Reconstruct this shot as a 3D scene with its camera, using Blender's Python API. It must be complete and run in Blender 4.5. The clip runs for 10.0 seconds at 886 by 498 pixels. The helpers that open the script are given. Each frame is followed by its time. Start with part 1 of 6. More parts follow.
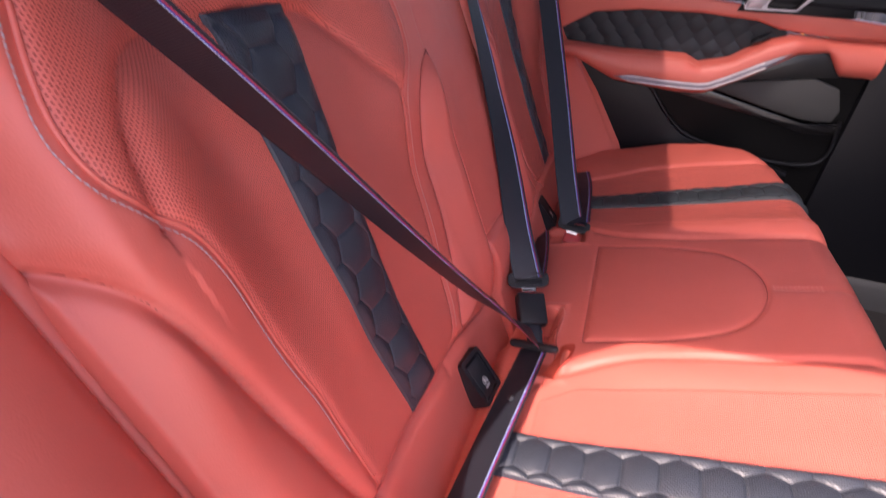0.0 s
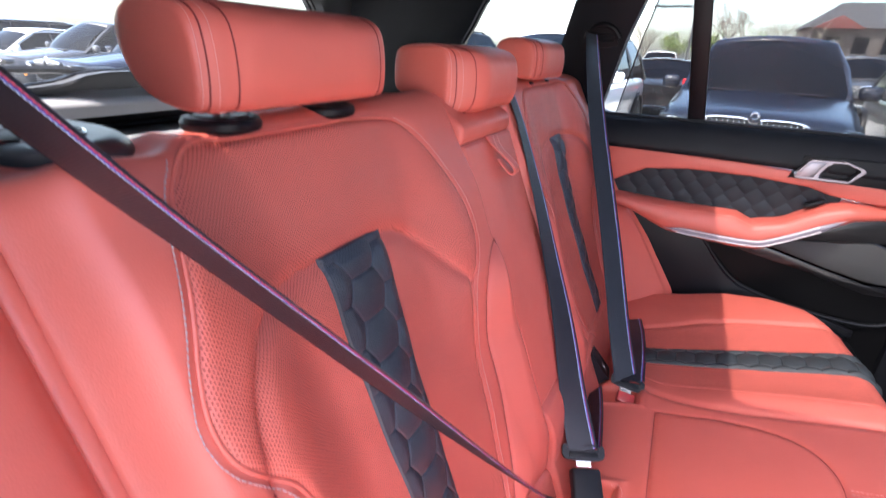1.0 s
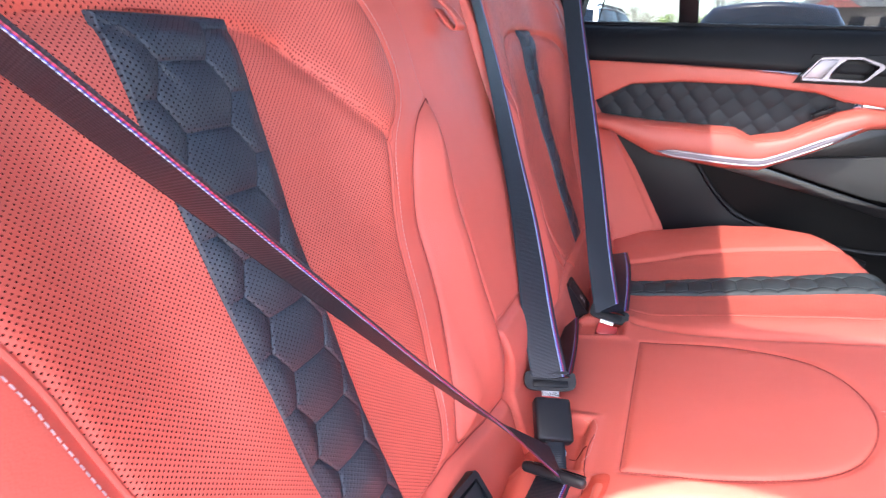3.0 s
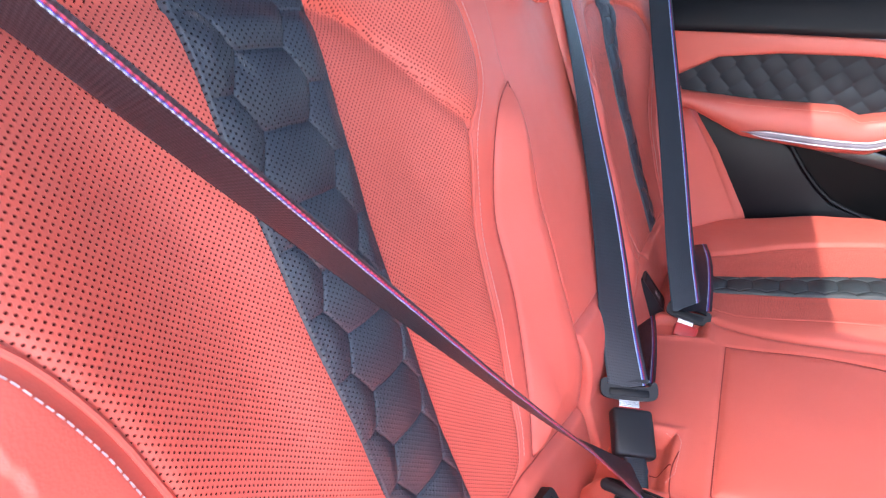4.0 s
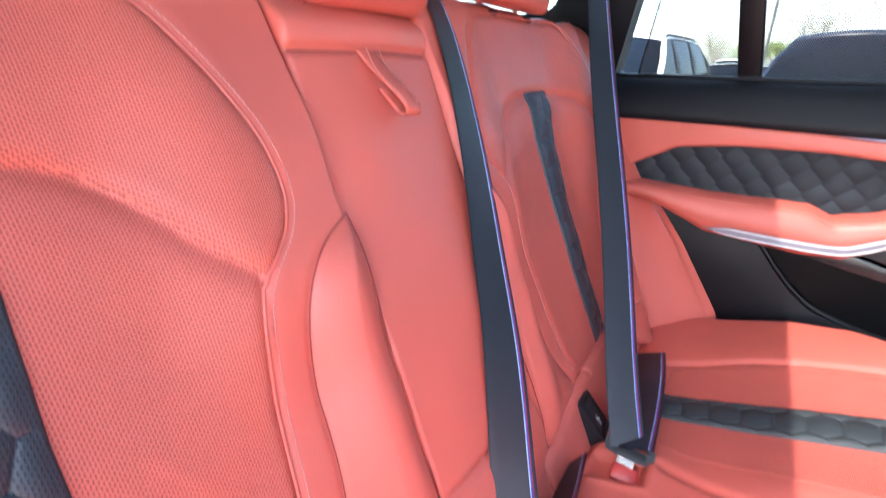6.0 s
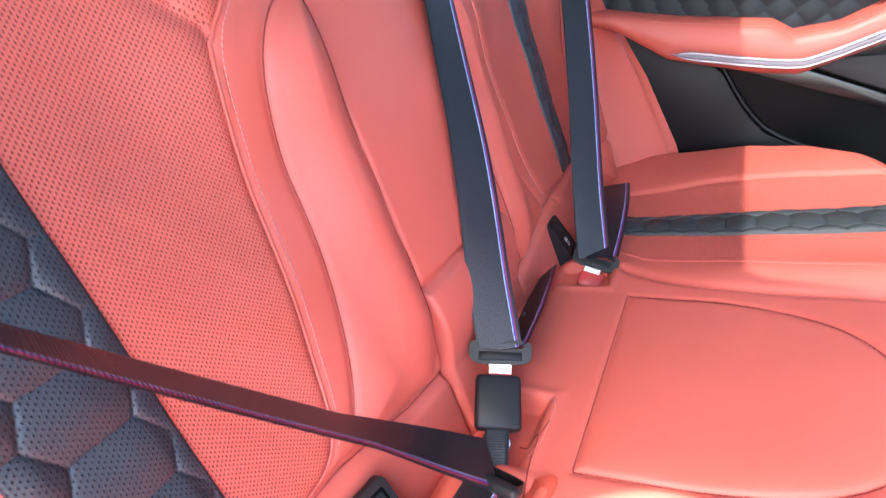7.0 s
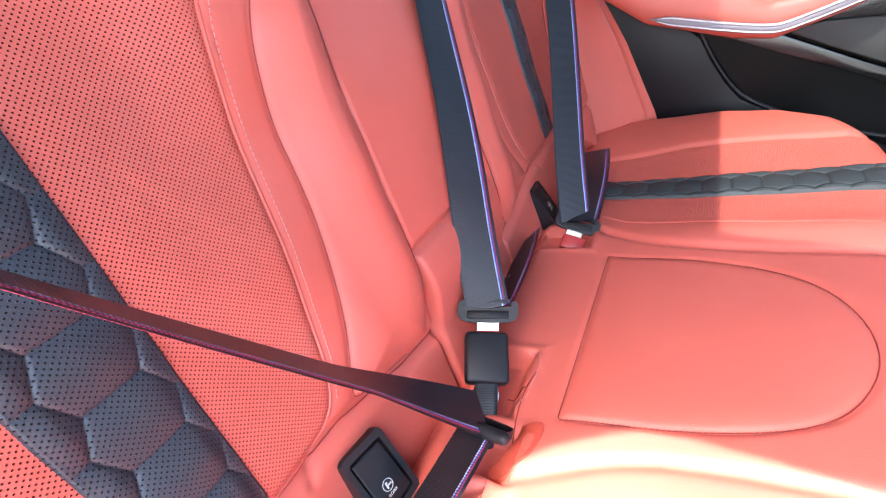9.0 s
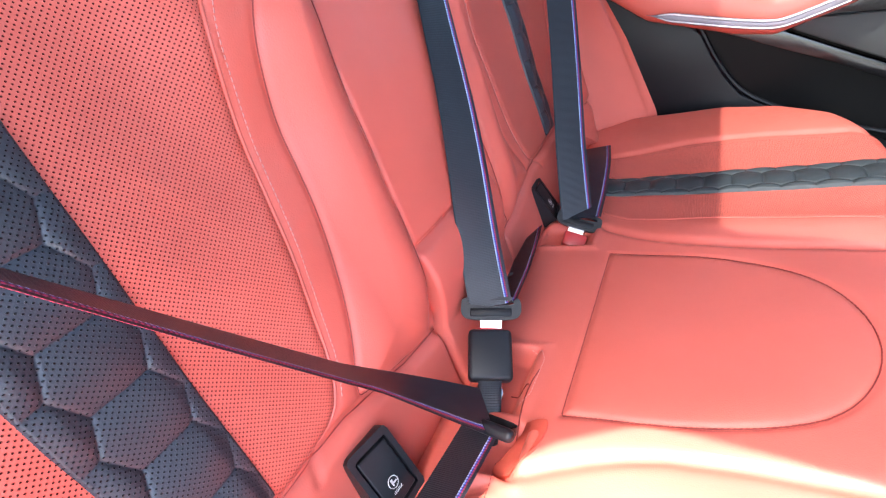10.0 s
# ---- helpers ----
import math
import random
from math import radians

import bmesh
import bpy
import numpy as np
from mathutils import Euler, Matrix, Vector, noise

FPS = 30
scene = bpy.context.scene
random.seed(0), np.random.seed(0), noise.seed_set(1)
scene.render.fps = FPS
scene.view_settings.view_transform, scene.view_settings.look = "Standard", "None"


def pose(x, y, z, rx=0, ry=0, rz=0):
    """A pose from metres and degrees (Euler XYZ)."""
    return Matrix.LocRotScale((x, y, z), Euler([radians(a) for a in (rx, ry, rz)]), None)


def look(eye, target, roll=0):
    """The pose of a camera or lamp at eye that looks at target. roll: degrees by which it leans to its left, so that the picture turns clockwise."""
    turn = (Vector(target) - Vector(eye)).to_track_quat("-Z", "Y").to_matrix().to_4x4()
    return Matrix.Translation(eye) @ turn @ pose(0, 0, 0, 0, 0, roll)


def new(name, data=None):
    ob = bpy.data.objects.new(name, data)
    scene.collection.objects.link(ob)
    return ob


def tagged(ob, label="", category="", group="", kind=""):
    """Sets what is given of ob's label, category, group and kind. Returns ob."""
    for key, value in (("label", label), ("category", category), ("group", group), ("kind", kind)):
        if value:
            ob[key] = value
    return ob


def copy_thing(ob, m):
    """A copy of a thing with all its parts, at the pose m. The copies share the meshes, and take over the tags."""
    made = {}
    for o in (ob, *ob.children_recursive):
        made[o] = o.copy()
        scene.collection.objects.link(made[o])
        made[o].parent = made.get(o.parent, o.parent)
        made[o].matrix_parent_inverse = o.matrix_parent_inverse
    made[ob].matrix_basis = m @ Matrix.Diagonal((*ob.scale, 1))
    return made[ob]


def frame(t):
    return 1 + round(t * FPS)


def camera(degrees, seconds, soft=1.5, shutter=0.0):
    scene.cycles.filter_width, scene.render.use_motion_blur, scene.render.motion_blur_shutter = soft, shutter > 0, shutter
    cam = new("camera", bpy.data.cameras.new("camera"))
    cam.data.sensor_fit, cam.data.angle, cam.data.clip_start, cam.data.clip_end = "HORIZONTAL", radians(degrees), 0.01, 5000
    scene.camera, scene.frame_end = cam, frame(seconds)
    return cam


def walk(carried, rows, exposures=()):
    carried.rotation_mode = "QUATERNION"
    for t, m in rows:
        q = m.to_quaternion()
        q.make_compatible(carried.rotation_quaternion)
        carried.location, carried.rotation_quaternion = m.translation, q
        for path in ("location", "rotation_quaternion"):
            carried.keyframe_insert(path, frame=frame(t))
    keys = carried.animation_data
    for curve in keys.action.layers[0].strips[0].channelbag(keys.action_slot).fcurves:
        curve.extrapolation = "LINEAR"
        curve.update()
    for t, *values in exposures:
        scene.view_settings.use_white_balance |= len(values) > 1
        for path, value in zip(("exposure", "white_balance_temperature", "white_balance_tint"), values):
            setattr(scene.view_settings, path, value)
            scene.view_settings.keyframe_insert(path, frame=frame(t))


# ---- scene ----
cam = camera(86.1, 10.0, 1.2, 0.4)
PATH = [
    (0, (0.165, -0.701, 1.29), (-0.394, 0.866, 0.18), 2.0),
    (0.5, (0.145, -0.693, 1.348), (-0.547, 0.934, 0.413), 2.6),
    (1, (0.12, -0.692, 1.409), (-0.67, 0.971, 0.627), 2.7),
    (1.3, (0.107, -0.697, 1.446), (-0.724, 0.981, 0.742), 2.6),
    (1.5, (0.1, -0.699, 1.458), (-0.754, 0.987, 0.804), 2.4),
    (2, (0.101, -0.713, 1.403), (-0.764, 0.993, 0.821), 2.2),
    (2.5, (0.132, -0.692, 1.322), (-0.646, 1.036, 0.681), 2.3),
    (2.7, (0.174, -0.626, 1.236), (-0.574, 1.08, 0.508), 2.5),
    (3.8, (0.122, -0.549, 1.223), (-0.779, 0.986, 0.311), 0.7),
    (4, (0.117, -0.553, 1.232), (-0.796, 0.969, 0.311), 0.6),
    (4.5, (0.151, -0.5, 1.304), (-0.802, 0.982, 0.358), 1.3),
    (5, (0.141, -0.392, 1.469), (-0.897, 1.125, 0.68), 1.2),
    (5.3, (0.156, -0.367, 1.490), (-0.923, 1.165, 0.802), 1.15),
    (5.5, (0.168, -0.363, 1.468), (-0.912, 1.176, 0.786), 1.2),
    (6, (0.186, -0.369, 1.281), (-0.819, 1.197, 0.547), 1.4),
    (6.2, (0.19, -0.381, 1.269), (-0.726, 1.113, 0.306), -0.3),
    (7.3, (0.218, -0.41, 1.159), (-0.576, 1.059, 0.059), -1.4),
    (7.5, (0.218, -0.411, 1.156), (-0.558, 1.055, 0.039), -1.2),
    (8, (0.221, -0.425, 1.168), (-0.527, 1.034, 0.023), -1.3),
    (8.5, (0.216, -0.426, 1.175), (-0.512, 1.028, 0.01), -1.1),
    (9, (0.215, -0.427, 1.181), (-0.498, 1.024, 0.003), -1.0),
    (9.5, (0.213, -0.426, 1.178), (-0.485, 1.023, -0.012), -0.7),
    (10, (0.212, -0.429, 1.182), (-0.497, 1.017, -0.004), -1.3),
]
walk(cam, [(t, look(eye, target, roll)) for t, eye, target, roll in PATH], [(0.0, 2.16, 7150, 31), (0.5, 2.60, 6850, 25), (1.0, 2.99, 6600, 18), (1.5, 3.30, 6500, 16), (2.0, 3.41, 6480, 16), (2.7, 3.42, 6480, 14), (3.8, 3.47, 6380, 12), (5.5, 3.59, 6400, 9), (6.2, 3.55, 6400, 9), (7.5, 3.47, 6400, 8), (10.0, 3.49, 6350, 7)])

# world, sun and exposure -----------------------------------------------------
world = bpy.data.worlds.new("world")
world.use_nodes = True
scene.world = world
SUN_WAY = Vector((0.31, 0.615, -1.0)).normalized()
sky = world.node_tree.nodes.new("ShaderNodeTexSky")
sky.sky_type = "NISHITA"
sky.sun_disc = False
sky.sun_elevation = math.asin(-SUN_WAY.z)
sky.sun_rotation = math.atan2(-SUN_WAY.x, -SUN_WAY.y)
sky.air_density, sky.dust_density, sky.ozone_density = 1.0, 3.0, 1.0
back = world.node_tree.nodes["Background"]
back.inputs["Strength"].default_value = 0.15
world.node_tree.links.new(sky.outputs["Color"], back.inputs["Color"])
sun_data = bpy.data.lights.new("sun", "SUN")
sun_data.energy, sun_data.angle, sun_data.color = 2.05, radians(0.6), (1.0, 0.95, 0.87)
sun = new("sun", sun_data)
sun.matrix_world = look((0, 0, 30), Vector((0, 0, 30)) + SUN_WAY)


# materials -------------------------------------------------------------------
def base_mat(name):
    m = bpy.data.materials.new(name)
    m.use_nodes = True
    return m, m.node_tree.nodes, m.node_tree.links, m.node_tree.nodes["Principled BSDF"]


def node(nodes, kind, **values):
    n = nodes.new(kind)
    for key, value in values.items():
        n.inputs[key].default_value = value
    return n


def math_node(nodes, links, op, a, b=None):
    n = nodes.new("ShaderNodeMath")
    n.operation = op
    for i, v in enumerate((a, b)):
        if v is None:
            continue
        if isinstance(v, (int, float)):
            n.inputs[i].default_value = v
        else:
            links.new(v, n.inputs[i])
    return n.outputs[0]


def rgb(c):
    return (*c, 1.0)


def plain(name, colour, rough=0.5, metal=0.0, grain=400.0, bump=0.05, vary=0.12, broad=6.0, coat=0.0, depth=0.001, spec=0.5):
    """Colour with a broad and a fine variation, and a fine grain relief."""
    m, nodes, links, bsdf = base_mat(name)
    coord = nodes.new("ShaderNodeTexCoord")
    fine = node(nodes, "ShaderNodeTexNoise", Scale=grain, Detail=3.0)
    wide = node(nodes, "ShaderNodeTexNoise", Scale=broad, Detail=4.0)
    links.new(coord.outputs["Object"], fine.inputs["Vector"])
    links.new(coord.outputs["Object"], wide.inputs["Vector"])
    ramp = nodes.new("ShaderNodeMix")
    ramp.data_type = "RGBA"
    ramp.inputs["A"].default_value = rgb([c * (1 - vary) for c in colour])
    ramp.inputs["B"].default_value = rgb([min(1, c * (1 + vary)) for c in colour])
    half = math_node(nodes, links, "MULTIPLY", fine.outputs["Fac"], 0.4)
    both = math_node(nodes, links, "MULTIPLY_ADD", wide.outputs["Fac"], 0.6)
    links.new(half, nodes[-1].inputs[2])
    links.new(both, ramp.inputs["Factor"])
    links.new(ramp.outputs["Result"], bsdf.inputs["Base Color"])
    rr = math_node(nodes, links, "MULTIPLY_ADD", wide.outputs["Fac"], 0.16)
    nodes[-1].inputs[2].default_value = rough - 0.08
    links.new(rr, bsdf.inputs["Roughness"])
    bsdf.inputs["Metallic"].default_value = metal
    bsdf.inputs["Coat Weight"].default_value = coat
    bsdf.inputs["Specular IOR Level"].default_value = spec
    if bump:
        b = node(nodes, "ShaderNodeBump", Strength=bump, Distance=depth)
        links.new(fine.outputs["Fac"], b.inputs["Height"])
        links.new(b.outputs["Normal"], bsdf.inputs["Normal"])
    return m


def leather(name, colour, rough=0.44, holes=0.0, hole_colour=(0.05, 0.01, 0.01), pitch=0.0044, size=0.2, spec=0.48, dimple=2.5):
    """Grained hide; holes: punched dots on a slanted lattice in the sheet's own metres."""
    m, nodes, links, bsdf = base_mat(name)
    coord = nodes.new("ShaderNodeTexCoord")
    grain = node(nodes, "ShaderNodeTexVoronoi", Scale=750.0)
    wide = node(nodes, "ShaderNodeTexNoise", Scale=7.0, Detail=5.0)
    mid = node(nodes, "ShaderNodeTexNoise", Scale=60.0, Detail=3.0)
    for n in (grain, wide, mid):
        links.new(coord.outputs["Object"], n.inputs["Vector"])
    mix = nodes.new("ShaderNodeMix")
    mix.data_type = "RGBA"
    mix.inputs["A"].default_value = rgb([c * 0.88 for c in colour])
    mix.inputs["B"].default_value = rgb([c * 1.12 for c in colour])
    links.new(wide.outputs["Fac"], mix.inputs["Factor"])
    colour_out = mix.outputs["Result"]
    height = math_node(nodes, links, "MULTIPLY", grain.outputs["Distance"], 0.25)
    soft = math_node(nodes, links, "MULTIPLY", mid.outputs["Fac"], 0.5)
    height = math_node(nodes, links, "ADD", height, soft)
    if holes:
        turn = nodes.new("ShaderNodeMapping")
        turn.inputs["Rotation"].default_value = (0, 0, radians(45))
        turn.inputs["Scale"].default_value = (1 / pitch, 1 / pitch, 1)
        links.new(coord.outputs["UV"], turn.inputs["Vector"])
        frac = nodes.new("ShaderNodeVectorMath")
        frac.operation = "FRACTION"
        links.new(turn.outputs["Vector"], frac.inputs[0])
        away = nodes.new("ShaderNodeVectorMath")
        away.operation = "SUBTRACT"
        away.inputs[1].default_value = (0.5, 0.5, 0)
        links.new(frac.outputs["Vector"], away.inputs[0])
        flat = nodes.new("ShaderNodeVectorMath")
        flat.operation = "MULTIPLY"
        flat.inputs[1].default_value = (1, 1, 0)
        links.new(away.outputs["Vector"], flat.inputs[0])
        length = nodes.new("ShaderNodeVectorMath")
        length.operation = "LENGTH"
        links.new(flat.outputs["Vector"], length.inputs[0])
        dot = math_node(nodes, links, "LESS_THAN", length.outputs["Value"], size)
        punched = nodes.new("ShaderNodeMix")
        punched.data_type = "RGBA"
        links.new(math_node(nodes, links, "MULTIPLY", dot, holes), punched.inputs["Factor"])
        links.new(colour_out, punched.inputs["A"])
        punched.inputs["B"].default_value = rgb(hole_colour)
        colour_out = punched.outputs["Result"]
        rim = nodes.new("ShaderNodeMapRange")
        rim.interpolation_type = "SMOOTHSTEP"
        rim.inputs["From Min"].default_value, rim.inputs["From Max"].default_value = size * 0.75, size * 1.55
        rim.inputs["To Min"].default_value, rim.inputs["To Max"].default_value = -dimple, 0.0
        links.new(length.outputs["Value"], rim.inputs["Value"])
        down = rim.outputs["Result"]
        height = math_node(nodes, links, "ADD", height, down)
    links.new(colour_out, bsdf.inputs["Base Color"])
    rr = math_node(nodes, links, "MULTIPLY_ADD", mid.outputs["Fac"], 0.15)
    nodes[-1].inputs[2].default_value = rough - 0.07
    links.new(rr, bsdf.inputs["Roughness"])
    bsdf.inputs["Specular IOR Level"].default_value = spec
    if holes:
        links.new(math_node(nodes, links, "MULTIPLY_ADD", dot, -0.85 * spec), bsdf.inputs["Specular IOR Level"])
        nodes[-1].inputs[2].default_value = spec
    b = node(nodes, "ShaderNodeBump", Strength=0.5, Distance=0.0006)
    links.new(height, b.inputs["Height"])
    links.new(b.outputs["Normal"], bsdf.inputs["Normal"])
    return m


def webbing(name, colour):
    """Ribbed belt weave: u runs across, v along, in metres."""
    m, nodes, links, bsdf = base_mat(name)
    coord = nodes.new("ShaderNodeTexCoord")
    scale = nodes.new("ShaderNodeMapping")
    links.new(coord.outputs["UV"], scale.inputs["Vector"])
    ribs = node(nodes, "ShaderNodeTexWave", Scale=175.0, Distortion=1.2, Detail=2.0)
    ribs.inputs["Detail Scale"].default_value = 4.0
    ribs.bands_direction = "Y"
    cross = node(nodes, "ShaderNodeTexWave", Scale=110.0, Distortion=0.6, Detail=1.0)
    cross.bands_direction = "X"
    links.new(scale.outputs["Vector"], ribs.inputs["Vector"])
    links.new(scale.outputs["Vector"], cross.inputs["Vector"])
    h = math_node(nodes, links, "ADD", ribs.outputs["Fac"], math_node(nodes, links, "MULTIPLY", cross.outputs["Fac"], 0.25))
    mix = nodes.new("ShaderNodeMix")
    mix.data_type = "RGBA"
    mix.inputs["A"].default_value = rgb([c * 0.68 for c in colour])
    mix.inputs["B"].default_value = rgb([c * 1.5 for c in colour])
    links.new(math_node(nodes, links, "MULTIPLY", h, 0.6), mix.inputs["Factor"])
    links.new(mix.outputs["Result"], bsdf.inputs["Base Color"])
    bsdf.inputs["Roughness"].default_value = 0.42
    bsdf.inputs["Specular IOR Level"].default_value = 0.5
    b = node(nodes, "ShaderNodeBump", Strength=0.35, Distance=0.0006)
    links.new(h, b.inputs["Height"])
    links.new(b.outputs["Normal"], bsdf.inputs["Normal"])
    return m


def twisted(name, colour):
    """A coloured edge thread of the belts, laid in short twists; v runs along it in metres."""
    m, nodes, links, bsdf = base_mat(name)
    coord = nodes.new("ShaderNodeTexCoord")
    wave = node(nodes, "ShaderNodeTexWave", Scale=125.0, Distortion=1.0, Detail=1.0)
    wave.bands_direction = "Y"
    links.new(coord.outputs["UV"], wave.inputs["Vector"])
    mix = nodes.new("ShaderNodeMix")
    mix.data_type = "RGBA"
    mix.inputs["A"].default_value = rgb([c * 0.25 for c in colour])
    mix.inputs["B"].default_value = rgb([min(1.0, c * 1.25) for c in colour])
    links.new(wave.outputs["Fac"], mix.inputs["Factor"])
    links.new(mix.outputs["Result"], bsdf.inputs["Base Color"])
    bsdf.inputs["Roughness"].default_value = 0.5
    b = node(nodes, "ShaderNodeBump", Strength=0.4, Distance=0.0005)
    links.new(wave.outputs["Fac"], b.inputs["Height"])
    links.new(b.outputs["Normal"], bsdf.inputs["Normal"])
    return m


def glass(name, tint, dust=0.0, rough=0.0, gleam=0.04):
    """Thin tinted glass; dust: the share of a fine pale film on it."""
    m, nodes, links, bsdf = base_mat(name)
    nodes.remove(bsdf)
    out = nodes["Material Output"]
    see = node(nodes, "ShaderNodeBsdfTransparent", Color=rgb(tint))
    shine = node(nodes, "ShaderNodeBsdfGlossy", Roughness=rough)
    mix = nodes.new("ShaderNodeMixShader")
    edge = node(nodes, "ShaderNodeLayerWeight", Blend=0.5)
    steep = math_node(nodes, links, "POWER", edge.outputs["Facing"], 5.0)
    gloss = math_node(nodes, links, "MULTIPLY_ADD", steep, 0.7)
    nodes[-1].inputs[2].default_value = gleam
    links.new(gloss, mix.inputs[0])
    links.new(see.outputs[0], mix.inputs[1])
    links.new(shine.outputs[0], mix.inputs[2])
    if dust:
        film = node(nodes, "ShaderNodeBsdfTranslucent", Color=(0.75, 0.77, 0.80, 1.0))
        spots = node(nodes, "ShaderNodeTexNoise", Scale=9.0, Detail=5.0)
        share = math_node(nodes, links, "MULTIPLY", spots.outputs["Fac"], dust * 2.0)
        dusty = nodes.new("ShaderNodeMixShader")
        links.new(share, dusty.inputs[0])
        links.new(mix.outputs[0], dusty.inputs[1])
        links.new(film.outputs[0], dusty.inputs[2])
        mix = dusty
    links.new(mix.outputs[0], out.inputs["Surface"])
    return m


def mesh_cloth(name, colour, cover, pitch=0.0016):
    """Open sunshade weave: dark threads round small clear gaps."""
    m, nodes, links, bsdf = base_mat(name)
    out = nodes["Material Output"]
    bsdf.inputs["Base Color"].default_value = rgb(colour)
    bsdf.inputs["Roughness"].default_value = 0.6
    coord = nodes.new("ShaderNodeTexCoord")
    turn = nodes.new("ShaderNodeMapping")
    turn.inputs["Rotation"].default_value = (0, 0, radians(45))
    turn.inputs["Scale"].default_value = (1 / pitch, 1 / pitch, 1)
    links.new(coord.outputs["UV"], turn.inputs["Vector"])
    grid = node(nodes, "ShaderNodeTexVoronoi", Scale=1.0, Randomness=0.0)
    links.new(turn.outputs["Vector"], grid.inputs["Vector"])
    thread = math_node(nodes, links, "GREATER_THAN", grid.outputs["Distance"], 1.0 - cover)
    see = nodes.new("ShaderNodeBsdfTransparent")
    mix = nodes.new("ShaderNodeMixShader")
    links.new(thread, mix.inputs[0])
    links.new(see.outputs[0], mix.inputs[1])
    links.new(bsdf.outputs[0], mix.inputs[2])
    links.new(mix.outputs[0], out.inputs["Surface"])
    return m


RED = (0.58, 0.123, 0.091)
M_RED = leather("red_leather", RED)
M_PERF = leather("red_perforated_leather", RED, holes=1.0, hole_colour=(0.055, 0.007, 0.006), pitch=0.00275, size=0.195, dimple=1.8)
M_REDFLAT = leather("red_suede_edge", (0.56, 0.09, 0.06), rough=0.7, spec=0.2)
M_SEAM = plain("red_seam", (0.22, 0.022, 0.018), 0.6)
M_DARK = leather("dark_blue_grey_leather", (0.030, 0.037, 0.050), rough=0.40, spec=0.55, holes=1.0, hole_colour=(0.006, 0.007, 0.009), pitch=0.0029, size=0.17, dimple=3.0)
M_DARKPLAIN = leather("dark_quilted_leather", (0.015, 0.020, 0.026), rough=0.52, spec=0.28)
M_QUILT = leather("dark_grey_quilted_leather", (0.030, 0.037, 0.041), rough=0.50, spec=0.34)
M_THREAD = plain("grey_thread", (0.42, 0.34, 0.35), 0.6, vary=0.25, broad=80)
M_PALETHREAD = plain("pale_red_thread", (0.56, 0.29, 0.27), 0.6, vary=0.25, broad=80)
M_REDTHREAD = plain("red_thread", (0.66, 0.27, 0.24), 0.6, vary=0.25, broad=80)
M_BELT = webbing("black_webbing", (0.0120, 0.0152, 0.0218))
M_CYAN = twisted("light_blue_thread", (0.36, 0.52, 0.74))
M_BLUE = twisted("dark_blue_thread", (0.045, 0.055, 0.46))
M_REDLINE = twisted("red_belt_thread", (0.36, 0.022, 0.07))
M_PLASTIC = plain("black_plastic", (0.0052, 0.0058, 0.0078), 0.42, grain=900, bump=0.12, spec=0.22)
M_BUCKLE = plain("grained_buckle_plastic", (0.012, 0.013, 0.016), 0.42, grain=900, bump=0.15, spec=0.32)
M_SOFT = plain("soft_black_trim", (0.0060, 0.0075, 0.0105), 0.48, grain=700, bump=0.2, spec=0.20)
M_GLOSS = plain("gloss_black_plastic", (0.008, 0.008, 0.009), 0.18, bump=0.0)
M_GREYTRIM = plain("grey_trim", (0.055, 0.058, 0.062), 0.5, grain=500, bump=0.1)
M_DOORBLACK = plain("black_door_panel", (0.0030, 0.0031, 0.0036), 0.4, grain=600, bump=0.1, spec=0.10)
M_SPEAKER = plain("grey_speaker_cloth", (0.034, 0.036, 0.036), 0.7, grain=900, bump=0.3)
M_LINER = plain("black_headliner_cloth", (0.009, 0.009, 0.010), 0.95, grain=500, bump=0.3, spec=0.15)
M_STRIP = plain("satin_lacquered_strip", (0.20, 0.18, 0.215), 0.4, bump=0.0, vary=0.04)
M_CHROME = plain("satin_metal", (0.23, 0.215, 0.24), 0.36, metal=1.0, bump=0.0, vary=0.04)
M_STEEL = plain("bright_steel", (0.8, 0.8, 0.8), 0.15, metal=1.0, bump=0.0, vary=0.03)
M_LAMP = plain("clear_light_strip", (0.75, 0.72, 0.74), 0.25, bump=0.0, vary=0.03)
M_BUCKLERED = plain("red_plastic", (0.40, 0.022, 0.022), 0.35, bump=0.0)
M_CAP = plain("satin_black_cap", (0.020, 0.022, 0.026), 0.34, grain=200, bump=0.15, vary=0.1, depth=0.001)
M_CARPET = plain("black_carpet", (0.010, 0.010, 0.011), 0.95, grain=300, bump=0.6, depth=0.003)
M_GATE = plain("grey_gate_trim", (0.045, 0.048, 0.052), 0.5, grain=500, bump=0.1)
# the gate trim again, paler: light falling on the ledge is in this colour
M_LITLEDGE = plain("lit_grey_ledge_trim", (0.30, 0.31, 0.325), 0.42, grain=500, bump=0.08)
M_COVER = plain("grey_cargo_cover", (0.20, 0.208, 0.215), 0.6, grain=300, bump=0.2)
M_WEAVE = plain("carbon_mesh", (0.012, 0.012, 0.013), 0.3, grain=250, bump=0.5)
M_PRINT = plain("white_print", (0.50, 0.50, 0.50), 0.5, bump=0.0)
M_SHADE = mesh_cloth("shade_mesh", (0.010, 0.011, 0.012), 0.62, 0.0024)
M_GLASS = glass("side_glass", (0.86, 0.90, 0.89), gleam=0.012)
# nearly black pane for the unseen near quarter window, to hold back the sun
M_SUNSTOP = glass("sun_stop_glass", (0.05, 0.052, 0.055))
M_REARGLASS = glass("rear_glass", (0.84, 0.88, 0.88), 0.005)
M_QUARTERGLASS = glass("quarter_glass", (0.86, 0.90, 0.89), 0.004)
M_ROOFGLASS = glass("roof_glass", (0.51, 0.52, 0.53))


